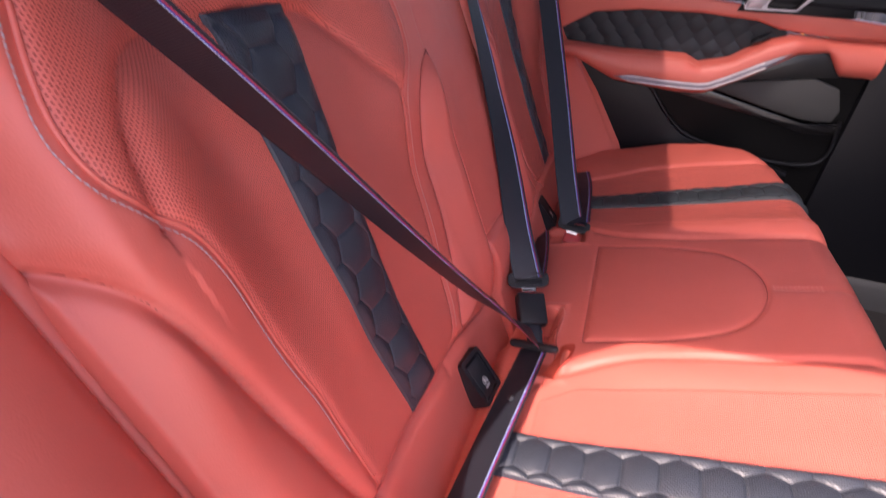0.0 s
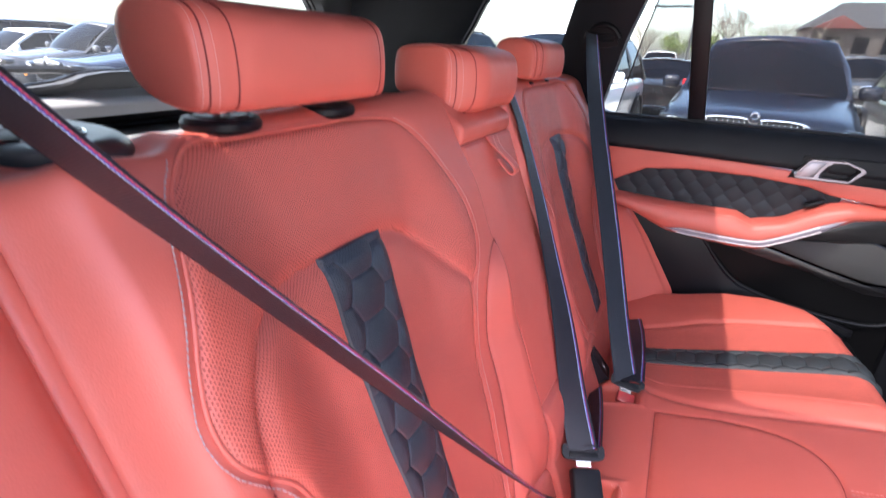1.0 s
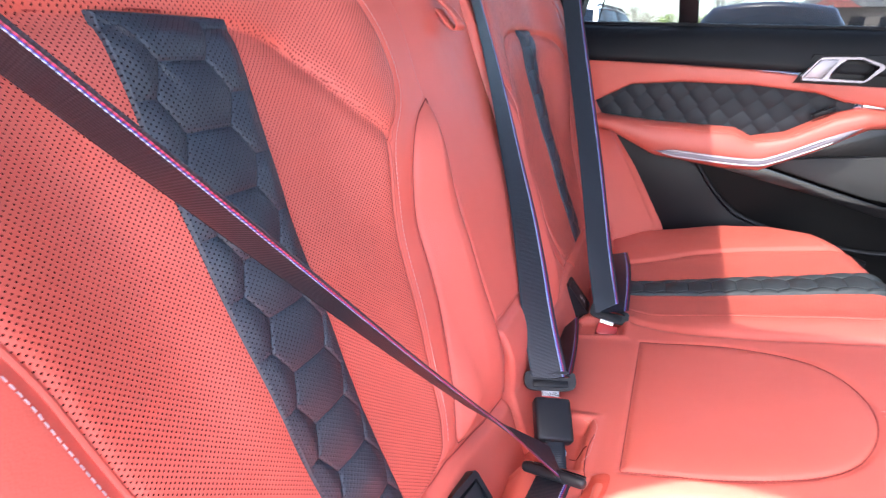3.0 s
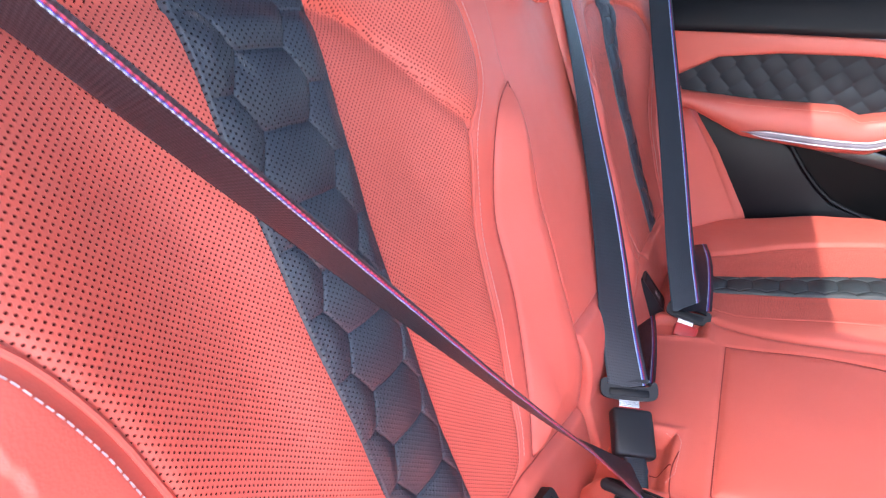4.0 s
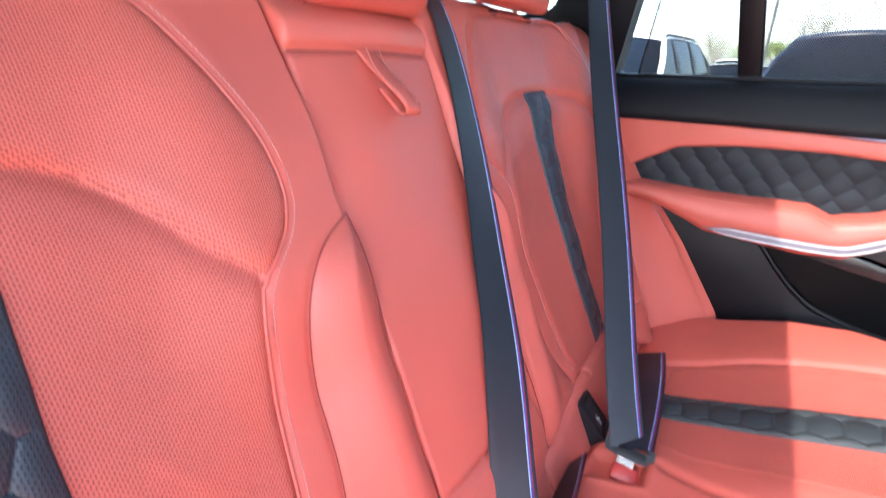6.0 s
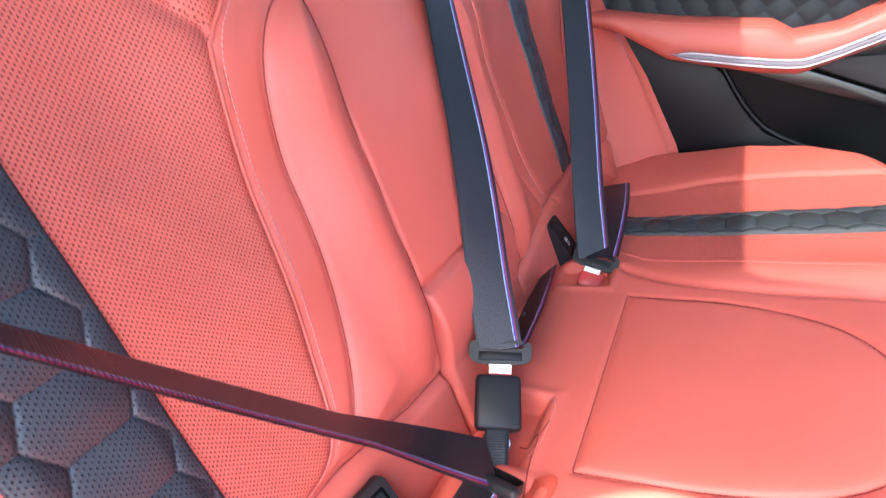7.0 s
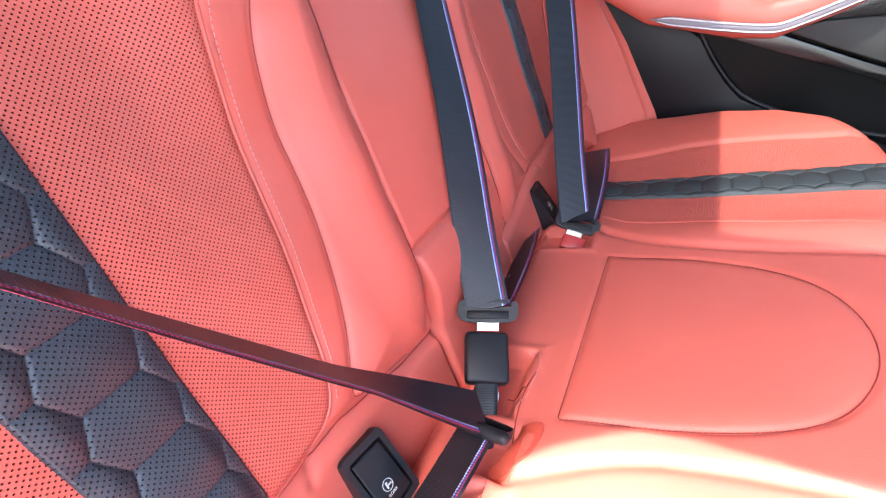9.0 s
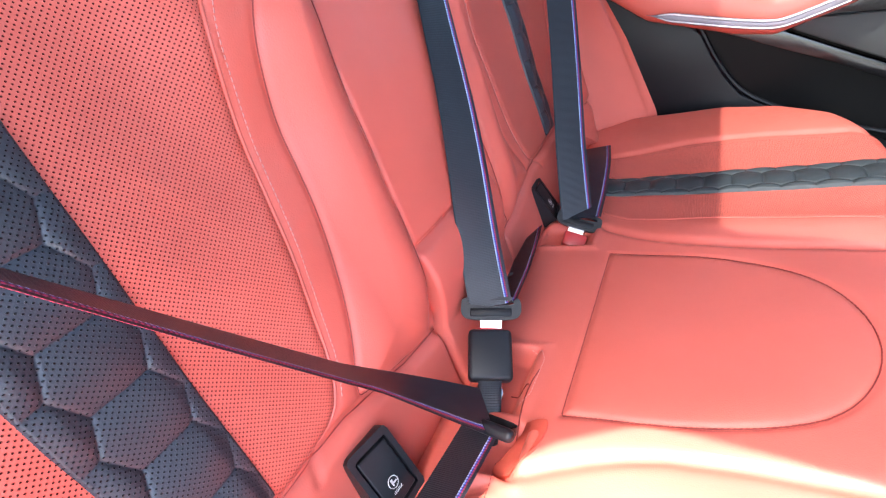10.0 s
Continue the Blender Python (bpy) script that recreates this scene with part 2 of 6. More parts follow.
# building blocks -------------------------------------------------------------
def thing(name, at=(0, 0, 0), label="", category="", group="", kind=""):
    ob = new(name)
    ob.empty_display_size = 0.05
    ob.matrix_basis = Matrix.Translation(at)
    return tagged(ob, label, category, group, kind)


def top_matrix(ob):
    m = Matrix.Identity(4)
    while ob:
        m = ob.matrix_basis @ m if not ob.parent else ob.matrix_parent_inverse @ ob.matrix_basis @ m
        ob = ob.parent
    return m


def attach(ob, parent):
    if parent:
        ob.parent = parent
        ob.matrix_parent_inverse = top_matrix(parent).inverted()
    return ob


def part(name, bm, material, parent=None, label="", smooth=True):
    me = bpy.data.meshes.new(name)
    bm.normal_update()
    bm.to_mesh(me)
    bm.free()
    me.materials.append(material)
    if smooth:
        me.polygons.foreach_set("use_smooth", [True] * len(me.polygons))
        me.set_sharp_from_angle(angle=radians(42))
    ob = attach(new(name, me), parent)
    return tagged(ob, label)


def sheet(name, pts, uv, material, parent=None, label="", flip=False):
    """A grid of points, rows x columns x 3, with uv in metres."""
    rows, cols = pts.shape[:2]
    idx = np.arange(rows * cols).reshape(rows, cols)
    quads = np.stack([idx[:-1, :-1], idx[:-1, 1:], idx[1:, 1:], idx[1:, :-1]], -1).reshape(-1, 4)
    if flip:
        quads = quads[:, ::-1]
    me = bpy.data.meshes.new(name)
    me.from_pydata(pts.reshape(-1, 3).tolist(), [], quads.tolist())
    layer = me.uv_layers.new(name="UVMap")
    flat = uv.reshape(-1, 2)[quads.reshape(-1)]
    layer.data.foreach_set("uv", flat.astype(np.float32).ravel())
    me.polygons.foreach_set("use_smooth", [True] * len(me.polygons))
    me.materials.append(material)
    me.update()
    return tagged(attach(new(name, me), parent), label)


def tube_bm(path, r, n=8, closed=False, bm=None):
    bm = bm or bmesh.new()
    path = [Vector(p) for p in path]
    rings = []
    count = len(path)
    up = None
    for i, p in enumerate(path):
        a = path[(i - 1) % count] if closed or i else path[0]
        b = path[(i + 1) % count] if closed or i < count - 1 else path[-1]
        d = (b - a).normalized()
        if up is None:
            up = d.orthogonal().normalized()
        side = d.cross(up)
        side = side.normalized() if side.length > 1e-6 else d.orthogonal().normalized()
        up = side.cross(d).normalized()
        rings.append([bm.verts.new(p + r * (math.cos(2 * math.pi * k / n) * side + math.sin(2 * math.pi * k / n) * up)) for k in range(n)])
    for i in range(count if closed else count - 1):
        a, b = rings[i], rings[(i + 1) % count]
        for k in range(n):
            bm.faces.new((a[k], a[(k + 1) % n], b[(k + 1) % n], b[k]))
    if not closed:
        bm.faces.new(rings[0][::-1])
        bm.faces.new(rings[-1])
    return bm


def rbox(size, bevel=0.0, segments=3, at=(0, 0, 0), turn=None, bm=None):
    own = bmesh.new()
    bmesh.ops.create_cube(own, size=1.0)
    for v in own.verts:
        v.co = Vector((v.co.x * size[0], v.co.y * size[1], v.co.z * size[2]))
    if bevel:
        bmesh.ops.bevel(own, geom=own.edges[:], offset=bevel, segments=segments, profile=0.5, affect="EDGES")
    m = Matrix.Translation(at) @ (turn.to_4x4() if turn else Matrix.Identity(4))
    own.transform(m)
    if bm is None:
        return own
    me = bpy.data.meshes.new("tmp")
    own.to_mesh(me)
    own.free()
    bm.from_mesh(me)
    bpy.data.meshes.remove(me)
    return bm


def prism(loop, place, front, back, bevel=0.0, segments=2):
    """A plate cut to a loop of 2D points; place(a, b, depth) gives the world point."""
    bm = bmesh.new()
    near = [bm.verts.new(place(a, b, front)) for a, b in loop]
    far = [bm.verts.new(place(a, b, back)) for a, b in loop]
    n = len(loop)
    top = bm.faces.new(near)
    bm.faces.new(far[::-1])
    for i in range(n):
        bm.faces.new((near[i], far[i], far[(i + 1) % n], near[(i + 1) % n]))
    bmesh.ops.recalc_face_normals(bm, faces=bm.faces[:])
    if bevel:
        bmesh.ops.bevel(bm, geom=list(top.edges), offset=bevel, segments=segments, profile=0.5, affect="EDGES", clamp_overlap=True)
    return bm


def resample(loop, n, closed=True):
    pts = np.array(loop, float)
    if closed:
        pts = np.vstack([pts, pts[:1]])
    seg = np.linalg.norm(np.diff(pts, axis=0), axis=1)
    s = np.concatenate([[0], np.cumsum(seg)])
    t = np.linspace(0, s[-1], n + (1 if closed else 0))
    if closed:
        t = t[:-1]
    return np.stack([np.interp(t, s, pts[:, k]) for k in range(pts.shape[1])], -1)


def rounded(loop, rounds=2, closed=True):
    """Corner cutting of a loop or line."""
    pts = [np.array(p, float) for p in loop]
    for _ in range(rounds):
        out = []
        n = len(pts)
        for i in range(n if closed else n - 1):
            a, b = pts[i], pts[(i + 1) % n]
            out += [a * 0.75 + b * 0.25, a * 0.25 + b * 0.75]
        if not closed:
            out = [pts[0]] + out + [pts[-1]]
        pts = out
    return [tuple(p) for p in pts]


def ring_panel(inner, outer, place, depth, n=72):
    """A panel with one opening: an outer loop joined to an inner one, with a reveal of that depth."""
    c = np.mean(np.array(inner), axis=0)

    def by_angle(loop):
        pts = resample(loop, 600)
        ang = np.arctan2(pts[:, 1] - c[1], pts[:, 0] - c[0])
        want = np.linspace(-math.pi, math.pi, n, endpoint=False)
        return [pts[np.argmin(np.abs((ang - w + math.pi) % (2 * math.pi) - math.pi))] for w in want]

    a, b = by_angle(inner), by_angle(outer)
    bm = bmesh.new()
    loops = []
    for pts, d in ((b, depth), (b, 0.0), ([x * 0.12 + y * 0.88 for x, y in zip(b, a)], 0.0), (a, 0.006), (a, depth)):
        loops.append([bm.verts.new(place(p[0], p[1], d)) for p in pts])
    for l0, l1 in zip(loops, loops[1:]):
        for i in range(n):
            try:
                bm.faces.new((l0[i], l0[(i + 1) % n], l1[(i + 1) % n], l1[i]))
            except ValueError:
                pass
    bmesh.ops.recalc_face_normals(bm, faces=bm.faces[:])
    return bm


def smoothstep(x):
    x = np.clip(x, 0, 1)
    return x * x * (3 - 2 * x)


def dist_line(a, b, line):
    """Distance of the points (a, b) from a polyline."""
    best = np.full(a.shape, 9.0)
    for (x0, y0), (x1, y1) in zip(line, line[1:]):
        dx, dy = x1 - x0, y1 - y0
        t = np.clip(((a - x0) * dx + (b - y0) * dy) / (dx * dx + dy * dy + 1e-12), 0, 1)
        best = np.minimum(best, np.hypot(a - x0 - t * dx, b - y0 - t * dy))
    return best


def inside(a, b, loop):
    hit = np.zeros(a.shape, bool)
    n = len(loop)
    for i in range(n):
        (x0, y0), (x1, y1) = loop[i], loop[(i + 1) % n]
        cross = ((y0 > b) != (y1 > b)) & (a < (x1 - x0) * (b - y0) / (y1 - y0 + 1e-12) + x0)
        hit ^= cross
    return hit


def hexes(a, b, wide, long, shift=0.0):
    """Staggered honeycomb: distance from the seams and from the cell's middle; columns lie wide apart, cells long in each."""
    d1, d2 = np.full(a.shape, 9.0), np.full(a.shape, 9.0)
    col0 = np.round((a - shift) / wide)
    for dc in (-1, 0, 1):
        col = col0 + dc
        off = (np.mod(col, 2)) * 0.5 * long
        row0 = np.round((b - off) / long)
        for drow in (-1, 0, 1):
            d = np.hypot(a - shift - col * wide, b - off - (row0 + drow) * long)
            swap = d < d1
            d2 = np.where(swap, d1, np.minimum(d2, d))
            d1 = np.where(swap, d, d1)
    return (d2 - d1) / 2, d1


def puffed(cell, mid, span, tall, groove=0.0008):
    """A soft pillow in each cell, with a narrow sewn groove between."""
    return tall * (1 - np.clip(mid / span, 0, 1.2) ** 2) + groove * (1 - np.exp(-(cell / 0.0011) ** 2))

# the seat backs --------------------------------------------------------------
BACK_AT, BACK_UP, BACK_OUT = np.array([0.0516, 0, 0.78]), np.array([-0.368, 0, 0.930]), np.array([0.930, 0, 0.368])
ROLL_AT, ROLL_R = 0.588, 0.045

OUTER_S = [-0.09, 0.040, 0.130, 0.190, 0.240, 0.290, 0.329, 0.372, 0.392, 0.416, 0.445, 0.475, 0.502, 0.557, 0.580, 0.594, 0.602, 0.606]
OUTER_U = [0.478, 0.481, 0.484, 0.487, 0.495, 0.503, 0.509, 0.523, 0.541, 0.559, 0.563, 0.556, 0.546, 0.527, 0.516, 0.503, 0.486, 0.455]
INNER_S = [-0.09, 0.040, 0.060, 0.065, 0.074, 0.092, 0.117, 0.177, 0.256, 0.311, 0.347, 0.369, 0.383, 0.395, 0.410, 0.434, 0.471, 0.500, 0.524, 0.565, 0.587, 0.598, 0.604, 0.606]
INNER_U = [0.300, 0.300, 0.286, 0.266, 0.252, 0.241, 0.231, 0.216, 0.205, 0.200, 0.197, 0.192, 0.183, 0.170, 0.157, 0.148, 0.152, 0.161, 0.171, 0.193, 0.212, 0.233, 0.262, 0.305]
ARCH = rounded([(0.543, 0.380), (0.538, 0.415), (0.529, 0.441), (0.516, 0.460), (0.496, 0.477), (0.462, 0.489), (0.412, 0.494), (0.321, 0.494), (0.268, 0.482), (0.238, 0.455), (0.211, 0.415), (0.186, 0.386)], 2, False)
LOWFOLD = rounded([(0.625, 0.404), (0.600, 0.398), (0.574, 0.368), (0.556, 0.318), (0.540, 0.260), (0.522, 0.178), (0.507, 0.095), (0.486, 0.020)], 2, False)
PILLOW = rounded([(0.096, 0.408), (0.104, 0.404), (0.130, 0.392), (0.149, 0.373), (0.161, 0.348), (0.166, 0.320), (0.169, 0.285), (0.171, 0.249), (0.175, 0.209), (0.182, 0.168), (0.193, 0.129), (0.209, 0.096), (0.227, 0.070), (0.230, 0.052), (0.160, 0.033), (0.096, 0.027)], 2)
LOWLINE = [(0.60, 0.052), (0.49, 0.058), (0.36, 0.056), (0.25, 0.052), (0.16, 0.028), (0.10, 0.022)]


def back_place(y, s, d):
    """The world point of a seat back: y across, s up along it, d out of it; the top rolls over to the rear."""
    s = np.asarray(s, float)
    t = np.clip((s - ROLL_AT) / ROLL_R, 0, math.pi / 2)
    flat = np.minimum(s, ROLL_AT)
    rear = np.maximum(s - ROLL_AT - ROLL_R * math.pi / 2, 0)
    up = flat + ROLL_R * np.sin(t) + d * np.sin(t)
    out = -ROLL_R * (1 - np.cos(t)) - rear + d * np.cos(t)
    return BACK_AT + up[..., None] * BACK_UP + out[..., None] * BACK_OUT + np.asarray(y)[..., None] * np.array([0, 1, 0])


def back_height(u, s, hollow=1.0):
    """How far the outer seats' hide stands out of the plane; hollow: how deep the middle is sat in."""
    bolster = 0.036 * smoothstep((u - 0.43) / 0.13) * (0.35 + 0.65 * smoothstep((s - 0.20) / 0.20)) * (1 - 0.30 * smoothstep((s - 0.50) / 0.10))
    bolster = bolster * (1 - 0.92 * smoothstep((u - 0.563) / 0.041))
    inner = (0.006 + 0.011 * hollow) * smoothstep((0.26 - u) / 0.08) * smoothstep((s - 0.27) / 0.12) * (1 - smoothstep((s - 0.47) / 0.14))
    dish = smoothstep((u - 0.17) / 0.11) * (1 - smoothstep((u - 0.42) / 0.10)) * smoothstep((s - 0.07) / 0.11) * (1 - 0.70 * smoothstep((s - 0.46) / 0.08))
    dish = dish * (1 - 0.7 * smoothstep((u - 0.36) / 0.06) * (1 - smoothstep((s - 0.20) / 0.15)))
    swell = 0.015 * smoothstep((0.170 - u) / 0.055) * smoothstep((s - 0.02) / 0.08) * (1 - smoothstep((s - 0.28) / 0.16))
    h = bolster + inner + swell - 0.0115 * dish * hollow + 0.013 * (1 - hollow)
    d = dist_line(u, s, ARCH)
    under = inside(u, s, ARCH + [(0.25, -0.05), (0.49, -0.05)])
    h -= np.where(under, 0.0065 * np.exp(-(d / 0.012) ** 2), 0.0026 * np.exp(-(d / 0.006) ** 2))
    h += np.where(under, 0.0022 * np.exp(-((d - 0.040) / 0.025) ** 2), 0.0008 * np.exp(-(d / 0.03) ** 2))
    d = dist_line(u, s, LOWFOLD)
    low = inside(u, s, LOWFOLD + [(0.63, -0.1)])
    h += np.where(low, 0.018 * (1 - np.exp(-(d / 0.032) ** 1.5)) - 0.009 * np.exp(-(d / 0.008) ** 2), 0.002 * np.exp(-(d / 0.025) ** 2) - 0.005 * np.exp(-(d / 0.007) ** 2))
    d = dist_line(u, s, PILLOW + PILLOW[:1])
    puff = inside(u, s, PILLOW)
    h += np.where(puff, 0.015 * (1 - np.exp(-(d / 0.020) ** 1.3)) - 0.002 * np.exp(-(d / 0.003) ** 2), -0.002 * np.exp(-(d / 0.004) ** 2))
    d = dist_line(u, s, LOWLINE)
    h -= 0.008 * np.exp(-(d / 0.008) ** 2)
    outer = list(zip(OUTER_U, OUTER_S))
    inner = list(zip(INNER_U, INNER_S))
    for line in (outer[1:], inner[1:], [outer[-1], inner[-1]]):
        d = dist_line(u, s, line)
        h -= 0.0024 * np.exp(-(d / 0.005) ** 2)
    h += 0.0012 * np.sin(u * 40 + s * 23) * np.sin(s * 31 - u * 17)
    return h


def shoulder(u, s):
    """How far the outer shoulders sink towards the release caps."""
    return 0.008 * smoothstep((u - 0.455) / 0.08) * (1 - 0.3 * smoothstep((u - 0.580) / 0.03)) * smoothstep((s - 0.47) / 0.15) + 0.014 * smoothstep((u - 0.405) / 0.07) * (1 - 0.8 * smoothstep((u - 0.568) / 0.035)) * smoothstep((s - 0.600) / 0.04) + 0.017 * smoothstep((u - 0.478) / 0.04) * (1 - 0.70 * smoothstep((u - 0.568) / 0.035)) * smoothstep((s - 0.590) / 0.04) + 0.004 * smoothstep((u - 0.600) / 0.04) * smoothstep((s - 0.52) / 0.12)


def outline(scale=0.0):
    """The piping round the perforated panel, as (u, s)."""
    keep = [(u, s) for u, s in zip(OUTER_U, OUTER_S) if s > 0.05]
    back_in = [(u, s) for u, s in zip(INNER_U, INNER_S) if s > 0.05]
    line = [(0.290, 0.058), (0.482, 0.058)] + keep + back_in[::-1]
    return rounded(line, 2, False)


def stitches(line, place, off, pitch=0.0055, length=0.0038, r=0.0006):
    """Short thread ends along a line; place(u, s, d) gives the world point."""
    pts = resample(line, max(8, int(sum(math.dist(a, b) for a, b in zip(line, line[1:])) / pitch)), False)
    bm = bmesh.new()
    for a, b in zip(pts, pts[1:]):
        m, d = (a + b) / 2, b - a
        d = d / (np.linalg.norm(d) + 1e-9) * length / 2
        tube_bm([place(*(m - d), off), place(*m, off + 0.0004), place(*(m + d), off)], r, 4, bm=bm)
    return bm


def outer_seat_back(side, label):
    at = (0.05, side * 0.36, 0.75)
    seat = thing("rear_seat_back", at, label, "seat back", "rear seat backs")
    hollow = 1.0 if side < 0 else 0.4

    def lift(u, s, extra):
        return Vector(back_place(np.array(side * u), np.array(s), back_height(np.array([u]), np.array([min(s, ROLL_AT)]), hollow)[0] + extra))

    u = np.concatenate([[0.0982], np.linspace(0.0985, 0.604, 290)])
    s = np.concatenate([np.linspace(-0.09, ROLL_AT, 390), ROLL_AT + ROLL_R * np.linspace(0.03, math.pi / 2, 22), ROLL_AT + ROLL_R * math.pi / 2 + np.array([0.02, 0.05, 0.075])])
    uu, ss = np.meshgrid(u, s)
    hh = back_height(uu, np.minimum(ss, 0.62), hollow)
    # rounded ends, tucked in at the sides
    hh -= 0.008 * smoothstep((0.1055 - uu) / 0.007) ** 2 + 0.012 * smoothstep((uu - 0.597) / 0.007) ** 2
    hh[:, 0] -= 0.04
    drop = shoulder(uu, ss)
    pts = back_place(side * uu, ss, hh) - drop[..., None] * BACK_UP
    sheet("upholstery", pts, np.stack([uu, ss], -1), M_RED, seat, flip=side > 0)
    # perforated panel
    rows = np.concatenate([np.linspace(0.060, 0.36, 110), np.linspace(0.362, 0.58, 90), np.linspace(0.582, 0.606, 16)])
    lo, hi = np.interp(rows, INNER_S, INNER_U), np.interp(rows, OUTER_S, OUTER_U)
    k = np.linspace(0, 1, 120)
    uu = lo[:, None] + (hi - lo)[:, None] * k
    ss = np.repeat(rows[:, None], len(k), 1)
    edge = np.minimum(np.minimum(uu - lo[:, None], hi[:, None] - uu), np.minimum(ss - 0.060, 0.606 - ss))
    hh = back_height(uu, ss, hollow) + (0.0017 if side < 0 else 0.0012) * smoothstep(edge / 0.004) - 0.0006
    sheet("perforated_panel", back_place(side * uu, ss, hh), np.stack([uu, ss], -1), M_PERF, seat, "perforated red leather panel", flip=side > 0)
    # quilted stripe
    rows = np.linspace(0.068, 0.494, 520)
    k = np.linspace(0, 1, 100)
    lo, hi = np.interp(rows, [0.068, 0.20, 0.34, 0.42, 0.494], [0.330, 0.322, 0.317, 0.310, 0.304]), np.interp(rows, [0.068, 0.12, 0.20, 0.35, 0.494], [0.393, 0.397, 0.400, 0.401, 0.402])
    if side > 0:
        lo, hi = np.interp(rows, [0.068, 0.20, 0.30, 0.40, 0.494], [0.350, 0.343, 0.335, 0.331, 0.338]), np.interp(rows, [0.068, 0.19, 0.30, 0.40, 0.494], [0.403, 0.398, 0.392, 0.399, 0.417])
    uu = lo[:, None] + (hi - lo)[:, None] * k
    ss = np.repeat(rows[:, None], len(k), 1) + 0.0 * uu
    edge = np.minimum(np.minimum(uu - lo[:, None], hi[:, None] - uu), np.minimum(ss - 0.068, 0.494 - ss))
    cell, mid = hexes(uu, ss, 0.046, 0.044, 0.357)
    hh = back_height(uu, np.minimum(ss, 0.482), hollow) + puffed(cell, mid, 0.029, 0.0052, 0.0009) * (0.06 + 0.94 * smoothstep(edge / 0.016)) + 0.0036 * smoothstep(edge / 0.003) - 0.0005
    sheet("quilted_stripe", back_place(side * uu, ss, hh), np.stack([uu, ss], -1), M_DARK, seat, "dark blue-grey quilted leather stripe", flip=side > 0)
    # piping and its thread
    line = outline()
    part("piping", tube_bm([lift(a, b, 0.0006) for a, b in line], 0.0016 if side < 0 else 0.0012, 8), M_RED, seat)
    outer = [(a + 0.007, b) for a, b in zip(OUTER_U, OUTER_S) if 0.06 < b < 0.6]
    part("stitching", stitches(rounded(outer, 1, False), lift, 0.0006, 0.0044, 0.0030, 0.0005), M_THREAD, seat, "pale grey stitching")
    inner = [(a - 0.006, b) for a, b in zip(INNER_U, INNER_S) if 0.07 < b < 0.6]
    part("stitching", stitches(rounded(inner, 1, False), lift, 0.0009, 0.0046, 0.0030, 0.00045), M_PALETHREAD, seat, "pale stitching")
    # sewn joints of the hide
    for line, off in ((ARCH, 0.0016), ([q for q in LOWFOLD if q[0] < 0.596], 0.0001), (PILLOW + PILLOW[:1], 0.0004), (LOWLINE, 0.0001)):
        part("seam", tube_bm([lift(a, b, off) for a, b in resample(line, 160, False)], 0.0006, 5), M_SEAM, seat)
    # child-seat anchor cover, let into the foot of the back
    turn = Matrix((Vector(BACK_UP), Vector((0, 1, 0)), Vector(BACK_OUT))).transposed()
    turn = Matrix.Rotation(radians(8 * side), 3, "Z") @ turn @ Matrix.Rotation(radians(18), 3, "Y")
    c = Vector(back_place(np.array(side * (0.258 if side < 0 else 0.252)), np.array(-0.008), np.array(0.007)))
    frame_loop = rounded([(-0.037, -0.012), (-0.037, -0.023), (-0.026, -0.023), (0.026, -0.023), (0.037, -0.023), (0.037, -0.012), (0.035, 0.014), (0.035, 0.025), (0.024, 0.025), (-0.024, 0.025), (-0.034, 0.025), (-0.034, 0.014)], 2)
    flap_loop = rounded([(-0.029, -0.013), (-0.029, -0.017), (-0.025, -0.017), (0.025, -0.017), (0.029, -0.017), (0.029, -0.013), (0.027, 0.015), (0.027, 0.019), (0.023, 0.019), (-0.023, 0.019), (-0.027, 0.019), (-0.027, 0.015)], 1)

    def cover_at(a, b, d):
        return c + turn @ Vector((a, b, 0.013 - d))

    cover = part("anchor_cover", ring_panel(flap_loop, frame_loop, cover_at, 0.026, 64), M_BUCKLE, seat, "black child-seat anchor cover with white print")
    out = turn @ Vector((0, 0, 1))
    small = [(a * 0.94, b * 0.92) for a, b in flap_loop]
    part("flap", prism(small, cover_at, 0.0, 0.012, 0.0025, 3), M_BUCKLE, cover)
    ring = [c + out * 0.0133 + turn @ Vector((-0.008 + 0.0052 * math.cos(a), 0.0052 * math.sin(a), 0)) for a in np.linspace(0, 2 * math.pi, 24, endpoint=False)]
    part("printed_ring", tube_bm(ring, 0.0004, 4, True), M_PRINT, cover)
    mark = bmesh.new()
    for a, b, w, l in ((-0.0088, 0.0015, 0.0014, 0.0046), (-0.0088, -0.0012, 0.0046, 0.0014), (-0.0062, -0.0008, 0.0022, 0.0022)):
        rbox((w, l, 0.0006), 0, 1, c + out * 0.0132 + turn @ Vector((a, b, 0)), turn, mark)
    part("printed_mark", mark, M_PRINT, cover)
    text = bpy.data.curves.new("printed_word", "FONT")
    text.body, text.size, text.align_x, text.align_y, text.extrude = "ISOFIX", 0.0036, "CENTER", "CENTER", 0.0002
    text.materials.append(M_PRINT)
    word = new("printed_word", text)
    face = Matrix((turn @ Vector((0, 1, 0)) * 1, turn @ Vector((-1, 0, 0)) * -1, out)).transposed().to_4x4()
    word.matrix_basis = Matrix.Translation(c + out * 0.0132 + turn @ Vector((-0.0165, 0, 0))) @ face
    attach(word, cover)
    return seat


outer_seat_back(-1, "red leather seat back with dark quilted stripe behind a belt")
outer_seat_back(1, "red leather seat back with dark quilted stripe beside the door")


